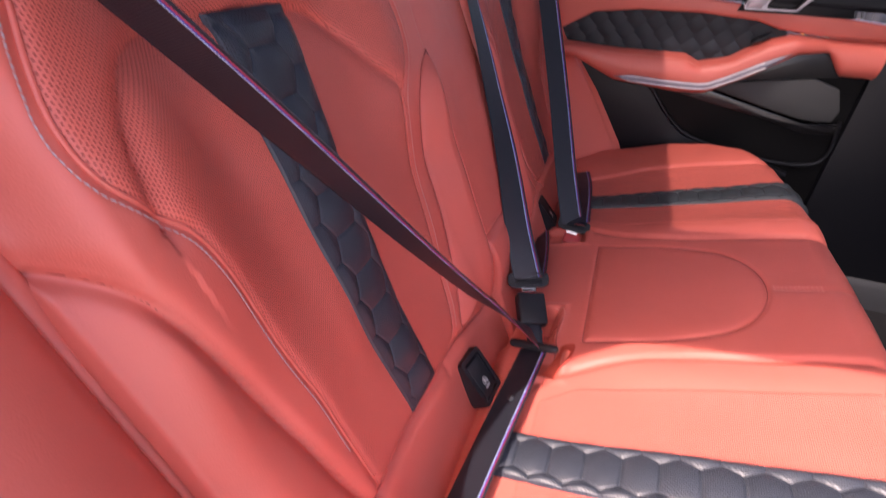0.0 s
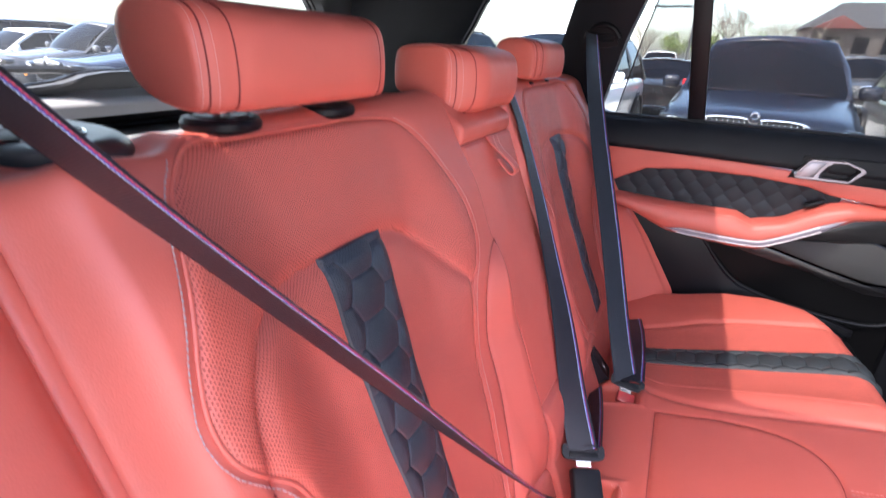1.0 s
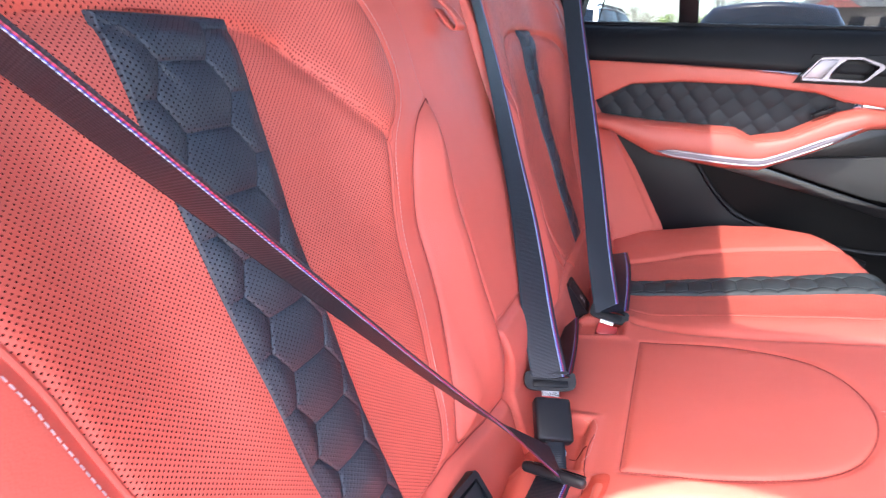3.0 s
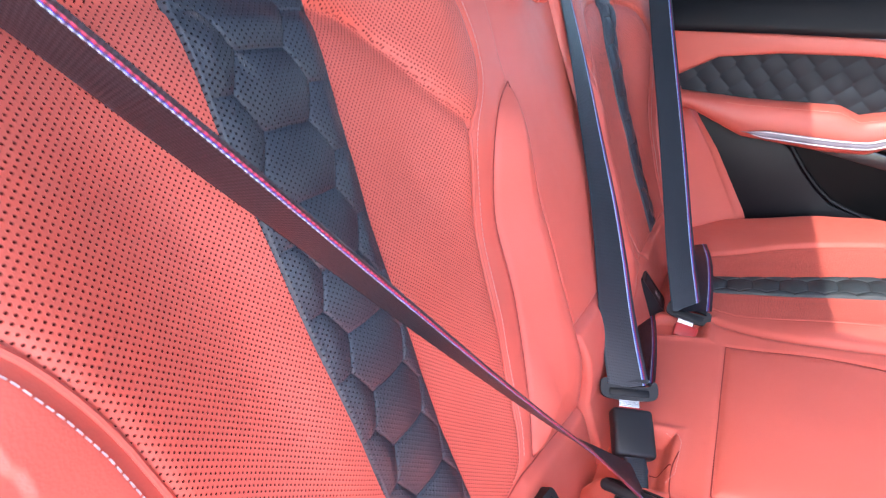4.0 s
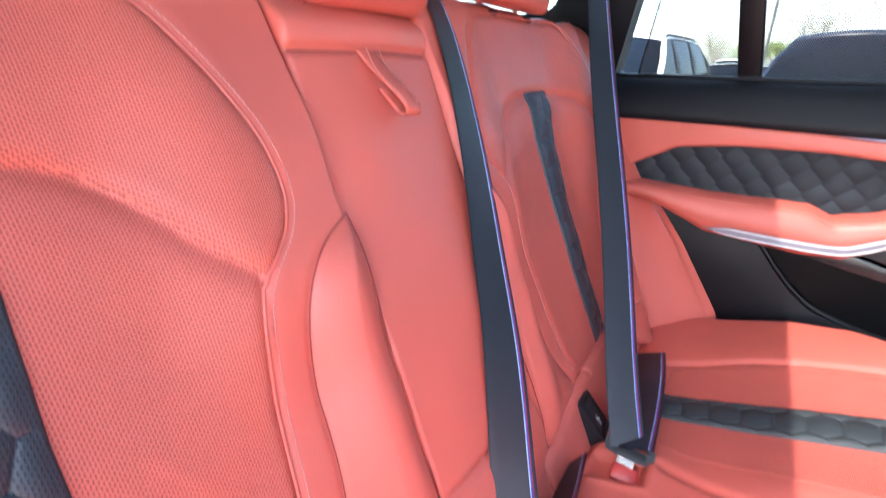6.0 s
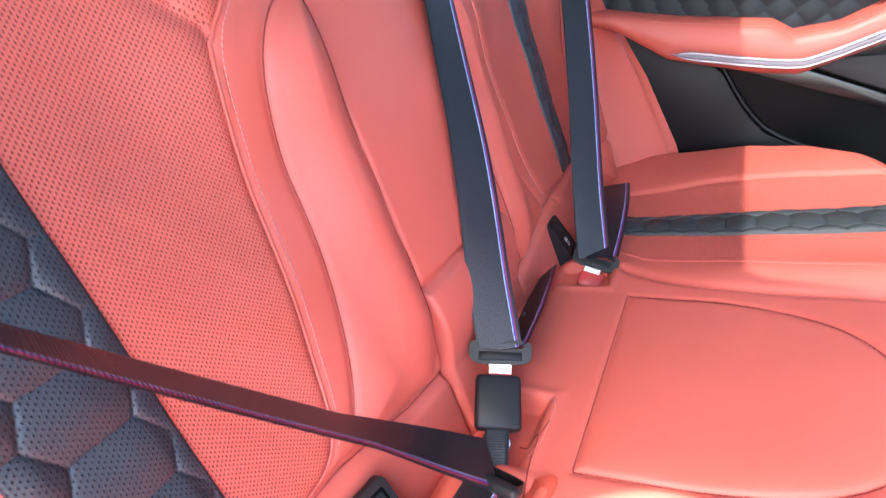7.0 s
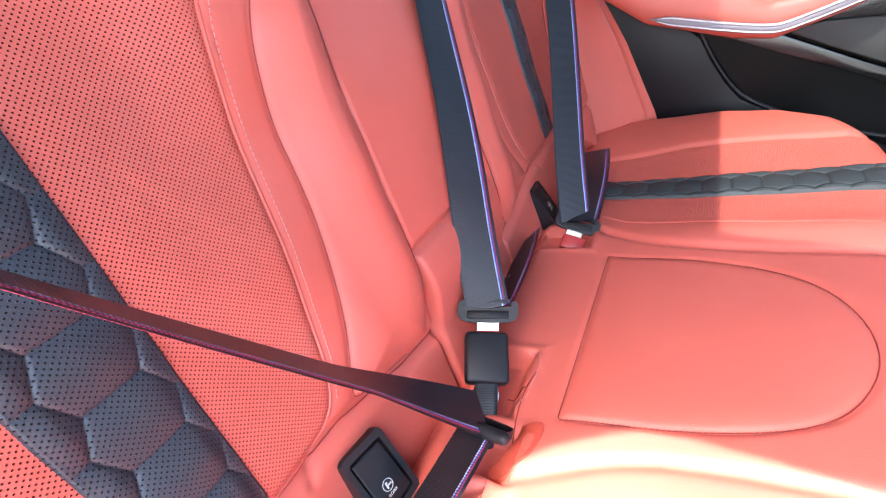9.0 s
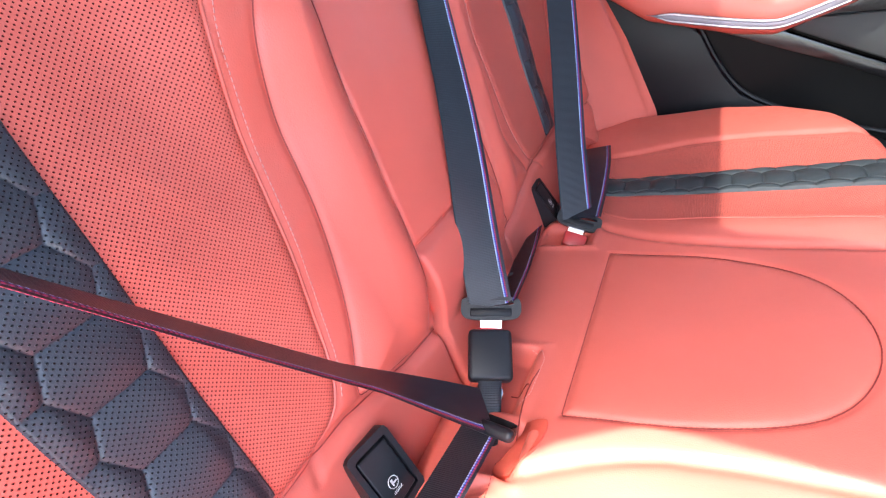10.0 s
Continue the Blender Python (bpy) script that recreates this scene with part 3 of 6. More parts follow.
def centre_height(y, s):
    u = np.abs(y)
    h = 0.012 - 0.004 * (u / 0.1) ** 2 + 0.008 * smoothstep((s - 0.02) / 0.10) * (1 - smoothstep((s - 0.26) / 0.20))
    h = h + np.where(s > 0.543, -0.001 + 0.008 * np.sin(np.clip((s - 0.543) / 0.06, 0, 1) * math.pi), 0)
    h = h + np.where(s < 0.122, 0.010 * np.sin(np.clip((s - 0.02) / 0.102, 0, 1) * math.pi), 0)
    for line, deep, wide in (([(-0.11, 0.122), (0.11, 0.122)], 0.008, 0.005), ([(-0.11, 0.543), (0.11, 0.543)], 0.006, 0.0026)):
        h = h - deep * np.exp(-(dist_line(y, s, line) / wide) ** 2)
    h = h - 0.006 * smoothstep((u - 0.0935) / 0.0045) ** 2
    return h + 0.0008 * np.sin(y * 60) * np.sin(s * 25)


def centre_seat_back():
    seat = thing("rear_seat_back", (0.05, 0, 0.75), "smooth red leather centre seat back with a pull tab", "seat back", "rear seat backs")
    y = np.concatenate([[-0.0982], np.linspace(-0.098, 0.098, 70), [0.0982]])
    s = np.concatenate([np.linspace(-0.09, ROLL_AT, 240), ROLL_AT + ROLL_R * np.linspace(0.06, math.pi / 2, 12), ROLL_AT + ROLL_R * math.pi / 2 + np.array([0.03, 0.07])])
    yy, ss = np.meshgrid(y, s)
    drop = -0.014 * smoothstep((ss - 0.56) / 0.03)
    skirt = np.where(np.abs(yy) > 0.0981, -0.04, 0.0)
    sheet("upholstery", back_place(yy, ss, centre_height(yy, np.minimum(ss, 0.60)) + drop + skirt), np.stack([yy, ss], -1), M_RED, seat)
    part("seam", tube_bm([Vector(back_place(np.array(b), np.array(0.543), centre_height(np.array(b), np.array(0.543)) + 0.0004)) for b in np.linspace(-0.094, 0.094, 40)], 0.0009, 5), M_SEAM, seat)
    # pull tab: a folded strap sewn in under the roll
    def tab_at(y, s, d):
        return back_place(np.array(y), np.array(s), np.array(d))
    path = [(-0.010, 0.542, 0.010), (-0.006, 0.520, 0.020), (0.000, 0.500, 0.030), (0.006, 0.482, 0.036), (0.009, 0.476, 0.030), (0.006, 0.484, 0.024), (0.000, 0.505, 0.018)]
    path = rounded(path, 2, False)
    pts = np.array([[tab_at(y + w * 0.011, s, d + 0.001 * (1 - w * w)) for w in np.linspace(-1, 1, 7)] for y, s, d in path])
    uv = np.stack(np.meshgrid(np.linspace(0, 0.022, 7), np.linspace(0, 0.1, len(path))), -1)
    tab = sheet("pull_tab", pts, uv, M_RED, seat, "red leather pull tab")
    thick = tab.modifiers.new("thick", "SOLIDIFY")
    thick.thickness = 0.0022
    # thread down both edges of the tab
    for w in (-0.0085, 0.0085):
        part("stitching", stitches([(y + w, s) for y, s, d in path[:14]], lambda a, b, d: Vector(tab_at(a, b, 0.020 + d + 0.016 * smoothstep((0.53 - b) / 0.05))), 0.002, 0.004, 0.0026, 0.0005), M_REDTHREAD, tab)
    return seat


centre_seat_back()


def headrest(y, z, wide, label, low=0.0, big=1.0, mid=-0.205, deep=1.0, plan=0.25):
    """A bolster on two posts, with a plain and a sewn seam near each end."""
    head = thing("headrest", (-0.20, y, z - 0.02), label, "headrest", "rear headrests")
    half = wide / 2
    # x, z round the bolster: upright front, rounded brow, rear undercut
    n = 48
    loop = rounded([(0.049, 0.010), (0.0505, 0.032), (0.0475, 0.054), (0.040, 0.065), (0.026, 0.0705), (0.006, 0.0735), (-0.016, 0.0735), (-0.035, 0.0690), (-0.045, 0.058), (-0.0465, 0.044), (-0.041, 0.028), (-0.030, 0.012), (-0.012, 0.003), (0.012, -0.001), (0.034, -0.002), (0.045, 0.000)], 1)
    if low:
        loop = rounded([(0.048, 0.006), (0.0500, 0.024), (0.0480, 0.052), (0.041, 0.065), (0.026, 0.0705), (0.000, 0.0735), (-0.026, 0.0725), (-0.042, 0.0690), (-0.0475, 0.060), (-0.0490, 0.040), (-0.0485, 0.020), (-0.0450, 0.014), (-0.030, 0.006), (-0.005, -0.003), (0.020, -0.009), (0.040, -0.008)], 1)
    section = [(a * big * deep, (b - 0.036) * big) for a, b in resample(loop, n)]

    def at(px, pz, k, g, h):
        """A point of the section; the front corners are rounded in plan."""
        if px > 0:
            px *= 1 - plan * min(1.0, max(0.0, (abs(k) - 0.55) / 0.45)) ** 2
        return (mid + px * g, y + k * half, z + 0.036 + pz * h)

    cols = []
    stations = np.concatenate([[-1.03, -1.0298, -1.029, -1.026, -1.02, -1.01, -1.0, -0.985, -0.96, -0.93, -0.90], np.linspace(-0.86, 0.86, 30), [0.90, 0.93, 0.96, 0.985, 1.0, 1.01, 1.02, 1.026, 1.029, 1.0298, 1.03]])
    for k in stations:
        e = min(1.0, max(0.0, (abs(k) - 0.92) / 0.08))
        shrink = 1 - 0.06 * (1 - math.sqrt(1 - e * e))
        if abs(k) > 1.001:
            shrink = 0.94 * max(0.0, 1 - ((abs(k) - 1.0) / 0.03) ** 3) ** 0.4
        seam = 0.0018 * (math.exp(-((abs(k) - 0.79) * half / 0.002) ** 2) + math.exp(-((abs(k) - 0.955) * half / 0.0022) ** 2))
        cols.append([at(px, pz, k, shrink - seam / 0.05, shrink - seam / 0.04) for px, pz in section + section[:1]])
    pts = np.array(cols)
    uv = np.stack(np.meshgrid(np.linspace(0, 0.3, n + 1), stations * half), -1)
    pad = sheet("pad", pts, uv, M_RED, head, flip=True)
    for k in (-0.79, -0.955, 0.79, 0.955):
        g = 0.985 if abs(k) < 0.9 else 0.972
        loop = [at(px, pz, k, g, g) for px, pz in section]
        part("seam", tube_bm(loop, 0.0007, 5, True), M_SEAM, pad)
        if abs(k) > 0.9:
            for kk, g in ((k - math.copysign(0.045, k), 0.993), (k + math.copysign(0.035, k), 0.955)):
                bm = bmesh.new()
                for i in range(0, n):
                    (x0, z0), (x1, z1) = section[i], section[(i + 1) % n]
                    for f in (0.1, 0.6):
                        ax, az = x0 + (x1 - x0) * f, z0 + (z1 - z0) * f
                        bx, bz = x0 + (x1 - x0) * (f + 0.3), z0 + (z1 - z0) * (f + 0.3)
                        tube_bm([at(ax, az, kk, g, g), at(bx, bz, kk, g, g)], 0.0005, 4, bm=bm)
                part("stitching", bm, M_REDTHREAD, pad)
    if not low:
        for dy in ((-0.074, 0.048) if y < 0 else (-0.048, 0.074)):
            part("post", tube_bm([(-0.199, y + dy, z + 0.02), (-0.199, y + dy, z - 0.05)], 0.006, 12), M_STEEL, head)
            ring = [(-0.199 + 0.024 * math.cos(a), y + dy + 0.024 * math.sin(a), z - 0.013) for a in np.linspace(0, 2 * math.pi, 24, endpoint=False)]
            bm = tube_bm(ring, 0.006, 8, True)
            bmesh.ops.create_cone(bm, cap_ends=True, segments=24, radius1=0.024, radius2=0.019, depth=0.009, matrix=Matrix.Translation((-0.199, y + dy, z - 0.011)))
            part("collar", bm, M_PLASTIC, head, "black plastic guide collar")
    return head


headrest(-0.356, 1.361, 0.222, "red leather headrest raised on two steel posts")
headrest(0.359, 1.360, 0.218, "red leather headrest raised on two steel posts", mid=-0.190)
headrest(0.022, 1.337, 0.202, "red leather headrest pushed fully down on the bench", low=1, big=1.09, mid=-0.197, deep=1.24, plan=0.62)


# side bolsters between back and doors ----------------------------------------
def side_bolster(side, wide=0.0):
    ob = thing("side_bolster", (0.05, side * 0.64, 0.76), "plain red leather side bolster between seat back and door", "bolster", "side bolsters")
    s = np.linspace(-0.075, 0.70, 80)
    q = np.concatenate([np.linspace(0, 1, 26), 1 + np.linspace(0.06, 1, 18)])
    qq, ss = np.meshgrid(q, s)
    reach = np.interp(ss, [-0.08, -0.03, 0.13, 0.265, 0.36, 0.50, 0.62], [0.126, 0.122, 0.090, 0.050, 0.030, 0.012, 0.0]) * (1.16 if side > 0 else 1.0)
    face, wrap = np.minimum(qq, 1), np.maximum(qq - 1, 0)
    u = 0.6050 + (0.0825 + (0.024 if side > 0 else 0)) * face + (0.040 + wide) * wrap
    d = 0.010 - 0.012 * np.exp(-(qq / 0.10) ** 2) + reach * face ** 1.1 + 0.010 * np.sin(face * math.pi)
    d = d - 0.050 * wrap ** 2
    d = d - 0.004 * np.exp(-((qq - 0.80) / 0.02) ** 2) - 0.02 * smoothstep((-0.045 - ss) / 0.03)
    drop = shoulder(u, ss)
    sheet("upholstery", back_place(side * u, ss, d) - drop[..., None] * BACK_UP, np.stack([u, ss], -1), M_RED, ob, flip=side > 0)
    # gathered welt along the joint
    k, b = np.meshgrid(np.linspace(-1, 1, 11), np.linspace(-0.03, 0.655, 900))
    uw = 0.6035 + 0.0058 * k
    dw = 0.0005 + 0.0034 * np.sqrt(np.clip(1 - k ** 2, 0, 1)) + 0.00012 * np.sin(b * 2200 + k * 1.5) * (1 - k ** 2)
    sheet("welt", back_place(side * uw, b, dw) - shoulder(uw, b)[..., None] * BACK_UP, np.stack([uw, b], -1), M_RED, ob, "gathered red leather welt", flip=side > 0)
    return ob


side_bolster(-1, 0.015)
side_bolster(1)


# the bench cushion -----------------------------------------------------------
def cushion_front(u):
    return np.interp(u, [0, 0.30, 0.40, 0.49, 0.575, 0.632, 0.67, 0.70], [0.556, 0.552, 0.546, 0.532, 0.498, 0.440, 0.35, 0.22])


PANEL = rounded([(0.190, 0.141), (0.322, 0.131), (0.395, 0.100), (0.432, 0.045), (0.436, -0.020), (0.412, -0.078), (0.372, -0.112), (0.300, -0.130), (0.192, -0.141)], 2)
PANEL_FLAT = [(0.190, 0.141)] + [p for p in PANEL if p[0] > 0.25] + [(0.192, -0.141)]


def cushion_height(x, y):
    u = np.abs(y)
    h = 0.729 + 0.30 * np.maximum(x, 0.05)
    h = h + 0.010 * smoothstep((u - 0.44) / 0.12) - 0.008 * np.exp(-((u - 0.35) / 0.10) ** 2) * smoothstep((x - 0.1) / 0.1)
    lines = [([(0.10, 0.470), (0.157, 0.481), (0.300, 0.511), (0.420, 0.503), (0.52, 0.490)], 0.006, 0.007),
             ([(0.135, 0.235), (0.178, 0.205), (0.235, 0.178), (0.294, 0.162), (0.454, 0.155), (0.53, 0.150)], 0.006, 0.007)]
    for line, deep, wide in lines:
        h = h - deep * np.exp(-(dist_line(x, u, rounded(line, 1, False)) / wide) ** 2)
    edge = dist_line(x, y, PANEL_FLAT + PANEL_FLAT[:1])
    ins = inside(x, y, PANEL_FLAT)
    h = h + np.where(ins, 0.003 * (1 - np.exp(-(edge / 0.012) ** 1.3)), 0) - 0.0026 * np.exp(-(edge / 0.0030) ** 2)
    h = h + 0.006 * np.exp(-((u - 0.20) / 0.035) ** 2) * smoothstep((x - 0.2) / 0.1)
    h = h - 0.0015 * np.exp(-(dist_line(x, y, [(0.446, 0.0), (0.54, -0.004)]) / 0.006) ** 2)
    # hollows for the buckles
    for x0, x1, y0, y1, deep in ((0.070, 0.149, -0.150, -0.060, 0.024), (0.085, 0.160, 0.160, 0.215, 0.012), (0.130, 0.168, -0.215, -0.165, 0.022)):
        d = np.minimum(np.minimum(x - x0, x1 - x), np.minimum(y - y0, y1 - y))
        h = h - deep * smoothstep((d + 0.002) / 0.009) + 0.003 * np.exp(-((d + 0.006) / 0.006) ** 2)
    # small waves of worn hide
    return h + 0.0010 * np.sin(x * 37 + y * 21) * np.sin(y * 33 - x * 12)


BENCH_R = 0.045


def bench_point(y, k, off=0.0):
    """A point of the bench's skin: k runs 0..1 from the rear to the front roll, 1..1.5 round it, then down."""
    front = cushion_front(np.abs(y))
    x = 0.066 + (front - BENCH_R - 0.066) * np.minimum(k, 1)
    z = cushion_height(x, y)
    t = np.clip((k - 1) / 0.5, 0, 1) * (math.pi / 2 + 0.2)
    below = np.maximum(k - 1.5, 0)
    x2 = x + (BENCH_R + off) * np.sin(t) - 0.010 * below
    z2 = z - BENCH_R * (1 - np.cos(t)) + off * np.cos(t) - 0.13 * below + 0.008 * np.sin(np.clip(t, 0, 2))
    z2 = z2 - 0.03 * smoothstep((0.10 - x2) / 0.034) ** 2 - smoothstep((np.abs(y) - 0.655) / 0.045) ** 2 * 0.04
    return np.stack([x2, y + 0 * x2, z2], -1)


def bench_cushion():
    bench = thing("rear_bench_cushion", (0.28, 0, 0.55), "red leather bench cushion with dark quilted stripes, patched by sunlight", "seat cushion")
    for name, y0, y1, n in (("outer_pad", -0.70, -0.151, 170), ("centre_pad", -0.151, 0.151, 150), ("outer_pad", 0.151, 0.70, 170)):
        k = np.concatenate([np.linspace(0, 1, 170), 1 + np.linspace(0.02, 0.5, 16), [1.9, 3.2]])
        yy, kk = np.meshgrid(np.linspace(y0, y1, n), k)
        pts = bench_point(yy, kk)
        sheet(name, pts, pts[..., [1, 0]], M_RED, bench)

    def lift(x, y, d):
        return Vector((x, y, float(cushion_height(np.array([x]), np.array([y]))[0]) + d))

    for side in (-1, 1):
        rows = np.concatenate([np.linspace(0.19, 1, 130), 1 + np.linspace(0.02, 0.30, 14)])
        lo = np.interp(rows, [0.19, 0.30, 1.0], [0.262, 0.232, 0.205])
        hi = np.interp(rows, [0.19, 0.52, 1.0], [0.466, 0.492, 0.482])
        uu = lo[:, None] + (hi - lo)[:, None] * np.linspace(0, 1, 110)
        kk = np.repeat(rows[:, None], 110, 1)
        edge = np.minimum(np.minimum(uu - lo[:, None], hi[:, None] - uu), np.minimum(kk - 0.19, 1.30 - kk) * 0.4)
        pts = bench_point(side * uu, kk, 0.0018 * smoothstep(edge / 0.004) - 0.0006)
        sheet("perforated_panel", pts, pts[..., [1, 0]], M_PERF, bench, flip=side < 0)
        rows = np.concatenate([np.linspace(0.13, 1, 300), 1 + np.linspace(0.01, 0.40, 60)])
        lo = np.interp(rows, [0.13, 1.4], [0.318, 0.306])
        hi = np.interp(rows, [0.13, 1.4], [0.382, 0.390])
        uu = lo[:, None] + (hi - lo)[:, None] * np.linspace(0, 1, 80)
        kk = np.repeat(rows[:, None], 80, 1)
        edge = np.minimum(uu - lo[:, None], hi[:, None] - uu)
        base = bench_point(side * uu, kk)
        run = np.concatenate([[0], np.cumsum(np.linalg.norm(np.diff(base[:, 40], axis=0), axis=1))])
        cell, mid = hexes(uu, np.repeat(run[:, None], 80, 1), 0.043, 0.039, 0.349)
        puff = puffed(cell, mid, 0.025, 0.0056, 0.0016) * (0.15 + 0.85 * smoothstep(edge / 0.010)) + 0.0042 * smoothstep(edge / 0.003)
        pts = bench_point(side * uu, kk, puff)
        sheet("quilted_stripe", pts, np.stack([uu, np.repeat(run[:, None], 80, 1)], -1), M_QUILT if side > 0 else M_DARK, bench, "dark quilted leather stripe", flip=side < 0)
    # sewn seams
    part("seam", tube_bm([lift(x, y, 0.0002) for x, y in resample(PANEL_FLAT, 200)], 0.0006, 5, True), M_SEAM, bench)
    part("stitching", stitches(PANEL_FLAT + PANEL_FLAT[:1], lambda x, y, d: lift(x * 1.0, y, d), 0.0007, 0.0044, 0.0028, 0.0006), M_SEAM, bench)
    for dy in (-0.004, 0.004):
        part("stitching", stitches([(0.440, dy), (0.500, dy - 0.002)], lift, 0.0012, 0.0044, 0.0030, 0.0005), M_REDTHREAD, bench)
    part("stitching", stitches([(0.140, -0.060), (0.152, -0.062), (0.158, -0.075), (0.157, -0.125), (0.150, -0.140)], lift, 0.001, 0.004, 0.0026, 0.0005), M_REDTHREAD, bench)
    part("stitching", stitches([(0.146, -0.192), (0.150, -0.205), (0.152, -0.240)], lift, 0.001, 0.004, 0.0026, 0.0005), M_SEAM, bench)
    for line in ([(0.157, -0.090), (0.153, -0.113), (0.154, -0.144), (0.159, -0.171)], [(0.135, -0.112), (0.152, -0.112)]):
        part("seam", tube_bm([lift(x, y, 0.0002) for x, y in resample(rounded(line, 2, False), 40, False)], 0.0007, 5), M_SEAM, bench)
    # suede tongue beside the buckle opening
    flap = prism(rounded([(0.166, -0.158), (0.184, -0.150), (0.183, -0.172), (0.176, -0.193), (0.161, -0.206), (0.147, -0.206), (0.146, -0.196), (0.156, -0.182)], 2), lambda a, b, d: lift(a, b, 0.0050 - d), 0.0, 0.007, 0.001)
    part("buckle_flap", flap, M_REDFLAT, bench, "red suede edge of the buckle opening")
    return bench


bench_cushion()

# belts -----------------------------------------------------------------------
BELT_W = 0.048


def belt_strip(parent, path, sides, lines=True, edge=1, name="webbing"):
    """A woven strap: path points, and at each the way across it; edge: the side that carries the coloured threads."""
    n = 90
    path = resample(rounded(path, 2, False), n, False)
    keys = np.linspace(0, 1, len(sides))
    t = np.linspace(0, 1, n)
    across = np.stack([np.interp(t, keys, [s[k] for s in sides]) for k in range(3)], -1)
    tangent = np.gradient(path, axis=0)
    tangent /= np.linalg.norm(tangent, axis=1)[:, None]
    across -= (across * tangent).sum(1)[:, None] * tangent
    across /= np.linalg.norm(across, axis=1)[:, None]
    normal = np.cross(across, tangent)
    run = np.concatenate([[0], np.cumsum(np.linalg.norm(np.diff(path, axis=0), axis=1))])
    cols = 15
    w = np.linspace(-0.5, 0.5, cols)
    loop_pts, loop_uv = [], []
    for i in range(n):
        front = [path[i] + across[i] * BELT_W * k + normal[i] * 0.0006 * (1 - (2 * abs(k)) ** 6) for k in w]
        rear = [path[i] + across[i] * BELT_W * k - normal[i] * 0.0006 * (1 - (2 * abs(k)) ** 6) for k in w[::-1]]
        loop_pts.append(front + rear + front[:1])
        loop_uv.append([((k + 0.5) * BELT_W, run[i]) for k in w] + [((k + 0.5) * BELT_W, run[i]) for k in w[::-1]] + [(0, run[i])])
    sheet(name, np.array(loop_pts), np.array(loop_uv), M_BELT, parent)
    if lines:
        for m, off, kind in ((M_CYAN, 0.350, "light_blue_line"), (M_BLUE, 0.380, "dark_blue_line"), (M_REDLINE, 0.410, "red_line")):
            rows = []
            for i in range(n):
                c = path[i] + across[i] * BELT_W * off * edge
                hw = across[i] * BELT_W * 0.0135
                rows.append([c - hw + normal[i] * 0.0004, c - hw + normal[i] * 0.0009, c + hw + normal[i] * 0.0009, c + hw + normal[i] * 0.0004, c + hw - normal[i] * 0.0004, c + hw - normal[i] * 0.0009, c - hw - normal[i] * 0.0009, c - hw - normal[i] * 0.0004, c - hw + normal[i] * 0.0004])
            uv = np.stack(np.meshgrid(np.linspace(0, 0.003, 9), run), -1)
            sheet(kind, np.array(rows), uv, m, parent)


def frame_of(x_way, y_way):
    x = Vector(x_way).normalized()
    z = x.cross(Vector(y_way)).normalized()
    return Matrix((x, z.cross(x), z)).transposed()


def tongue(parent, c, x_way, up_way, label, plate=True, looped=False):
    """The belt tongue: a plastic head with a slot, and its steel blade."""
    turn = frame_of(x_way, up_way)
    c = Vector(c)
    outer = rounded([(-0.034, -0.004), (-0.033, 0.012), (-0.029, 0.015), (0.029, 0.015), (0.033, 0.012), (0.034, -0.004), (0.026, -0.011), (-0.026, -0.011)], 2)
    head = ring_panel([(-0.026, 0.0065), (0.026, 0.0065), (0.026, 0.0105), (-0.026, 0.0105)], outer, lambda a, b, d: c + turn @ Vector((a, b, 0.004 - d)), 0.008, 64)
    ob = part("tongue", head, M_BUCKLE, parent, label)
    part("bar", rbox((0.046, 0.009, 0.003), 0.0012, 2, c + turn @ Vector((0, -0.002, 0.0045)), turn), M_PLASTIC, ob)
    if looped:
        part("loop_bar", rbox((0.074, 0.0125, 0.012), 0.0056, 4, c + turn @ Vector((0.002, 0.013, 0.001)), turn), M_BUCKLE, ob)
    if plate:
        part("blade", rbox((0.024, 0.014, 0.002), 0.0006, 1, c + turn @ Vector((0, -0.014, 0)), turn), M_STEEL, ob, "bright steel blade")
    return ob


# centre belt: from the top of the bench down to its buckle
centre = thing("centre_seat_belt", (0.09, -0.06, 0.80), "black belt with blue and red threads, fastened at the centre", "seat belt", "rear seat belts")
belt_strip(centre, [(-0.272, 0.150, 1.330), (-0.235, 0.150, 1.366), (-0.195, 0.150, 1.374), (-0.1643, 0.1492, 1.3488), (-0.1284, 0.1386, 1.2795), (-0.0942, 0.1177, 1.2116), (-0.0618, 0.0933, 1.1439), (-0.0312, 0.0677, 1.0759), (0.0010, 0.041, 1.0087), (0.0290, 0.0124, 0.9408), (0.0558, -0.02, 0.8741), (0.0880, -0.058, 0.816)],
           [(0.0, 1.0, 0.0), (-0.078, 0.994, -0.071), (0.080, 0.970, -0.24), (0.264, 0.937, -0.23), (0.452, 0.878, -0.157), (0.700, 0.700, -0.05), (0.90, 0.42, 0.08)])
tongue(centre, (0.089, -0.060, 0.811), (0.93, 0.36, 0.05), (-0.15, 0.45, 0.42), "black belt tongue with a moulded bar")
belt_strip(centre, [(0.098, -0.052, 0.812), (0.092, 0.020, 0.796), (0.082, 0.100, 0.782), (0.072, 0.160, 0.770)], [(0.70, 0.1, 0.75), (0.60, 0.0, 0.80)], edge=1, name="lap_webbing")
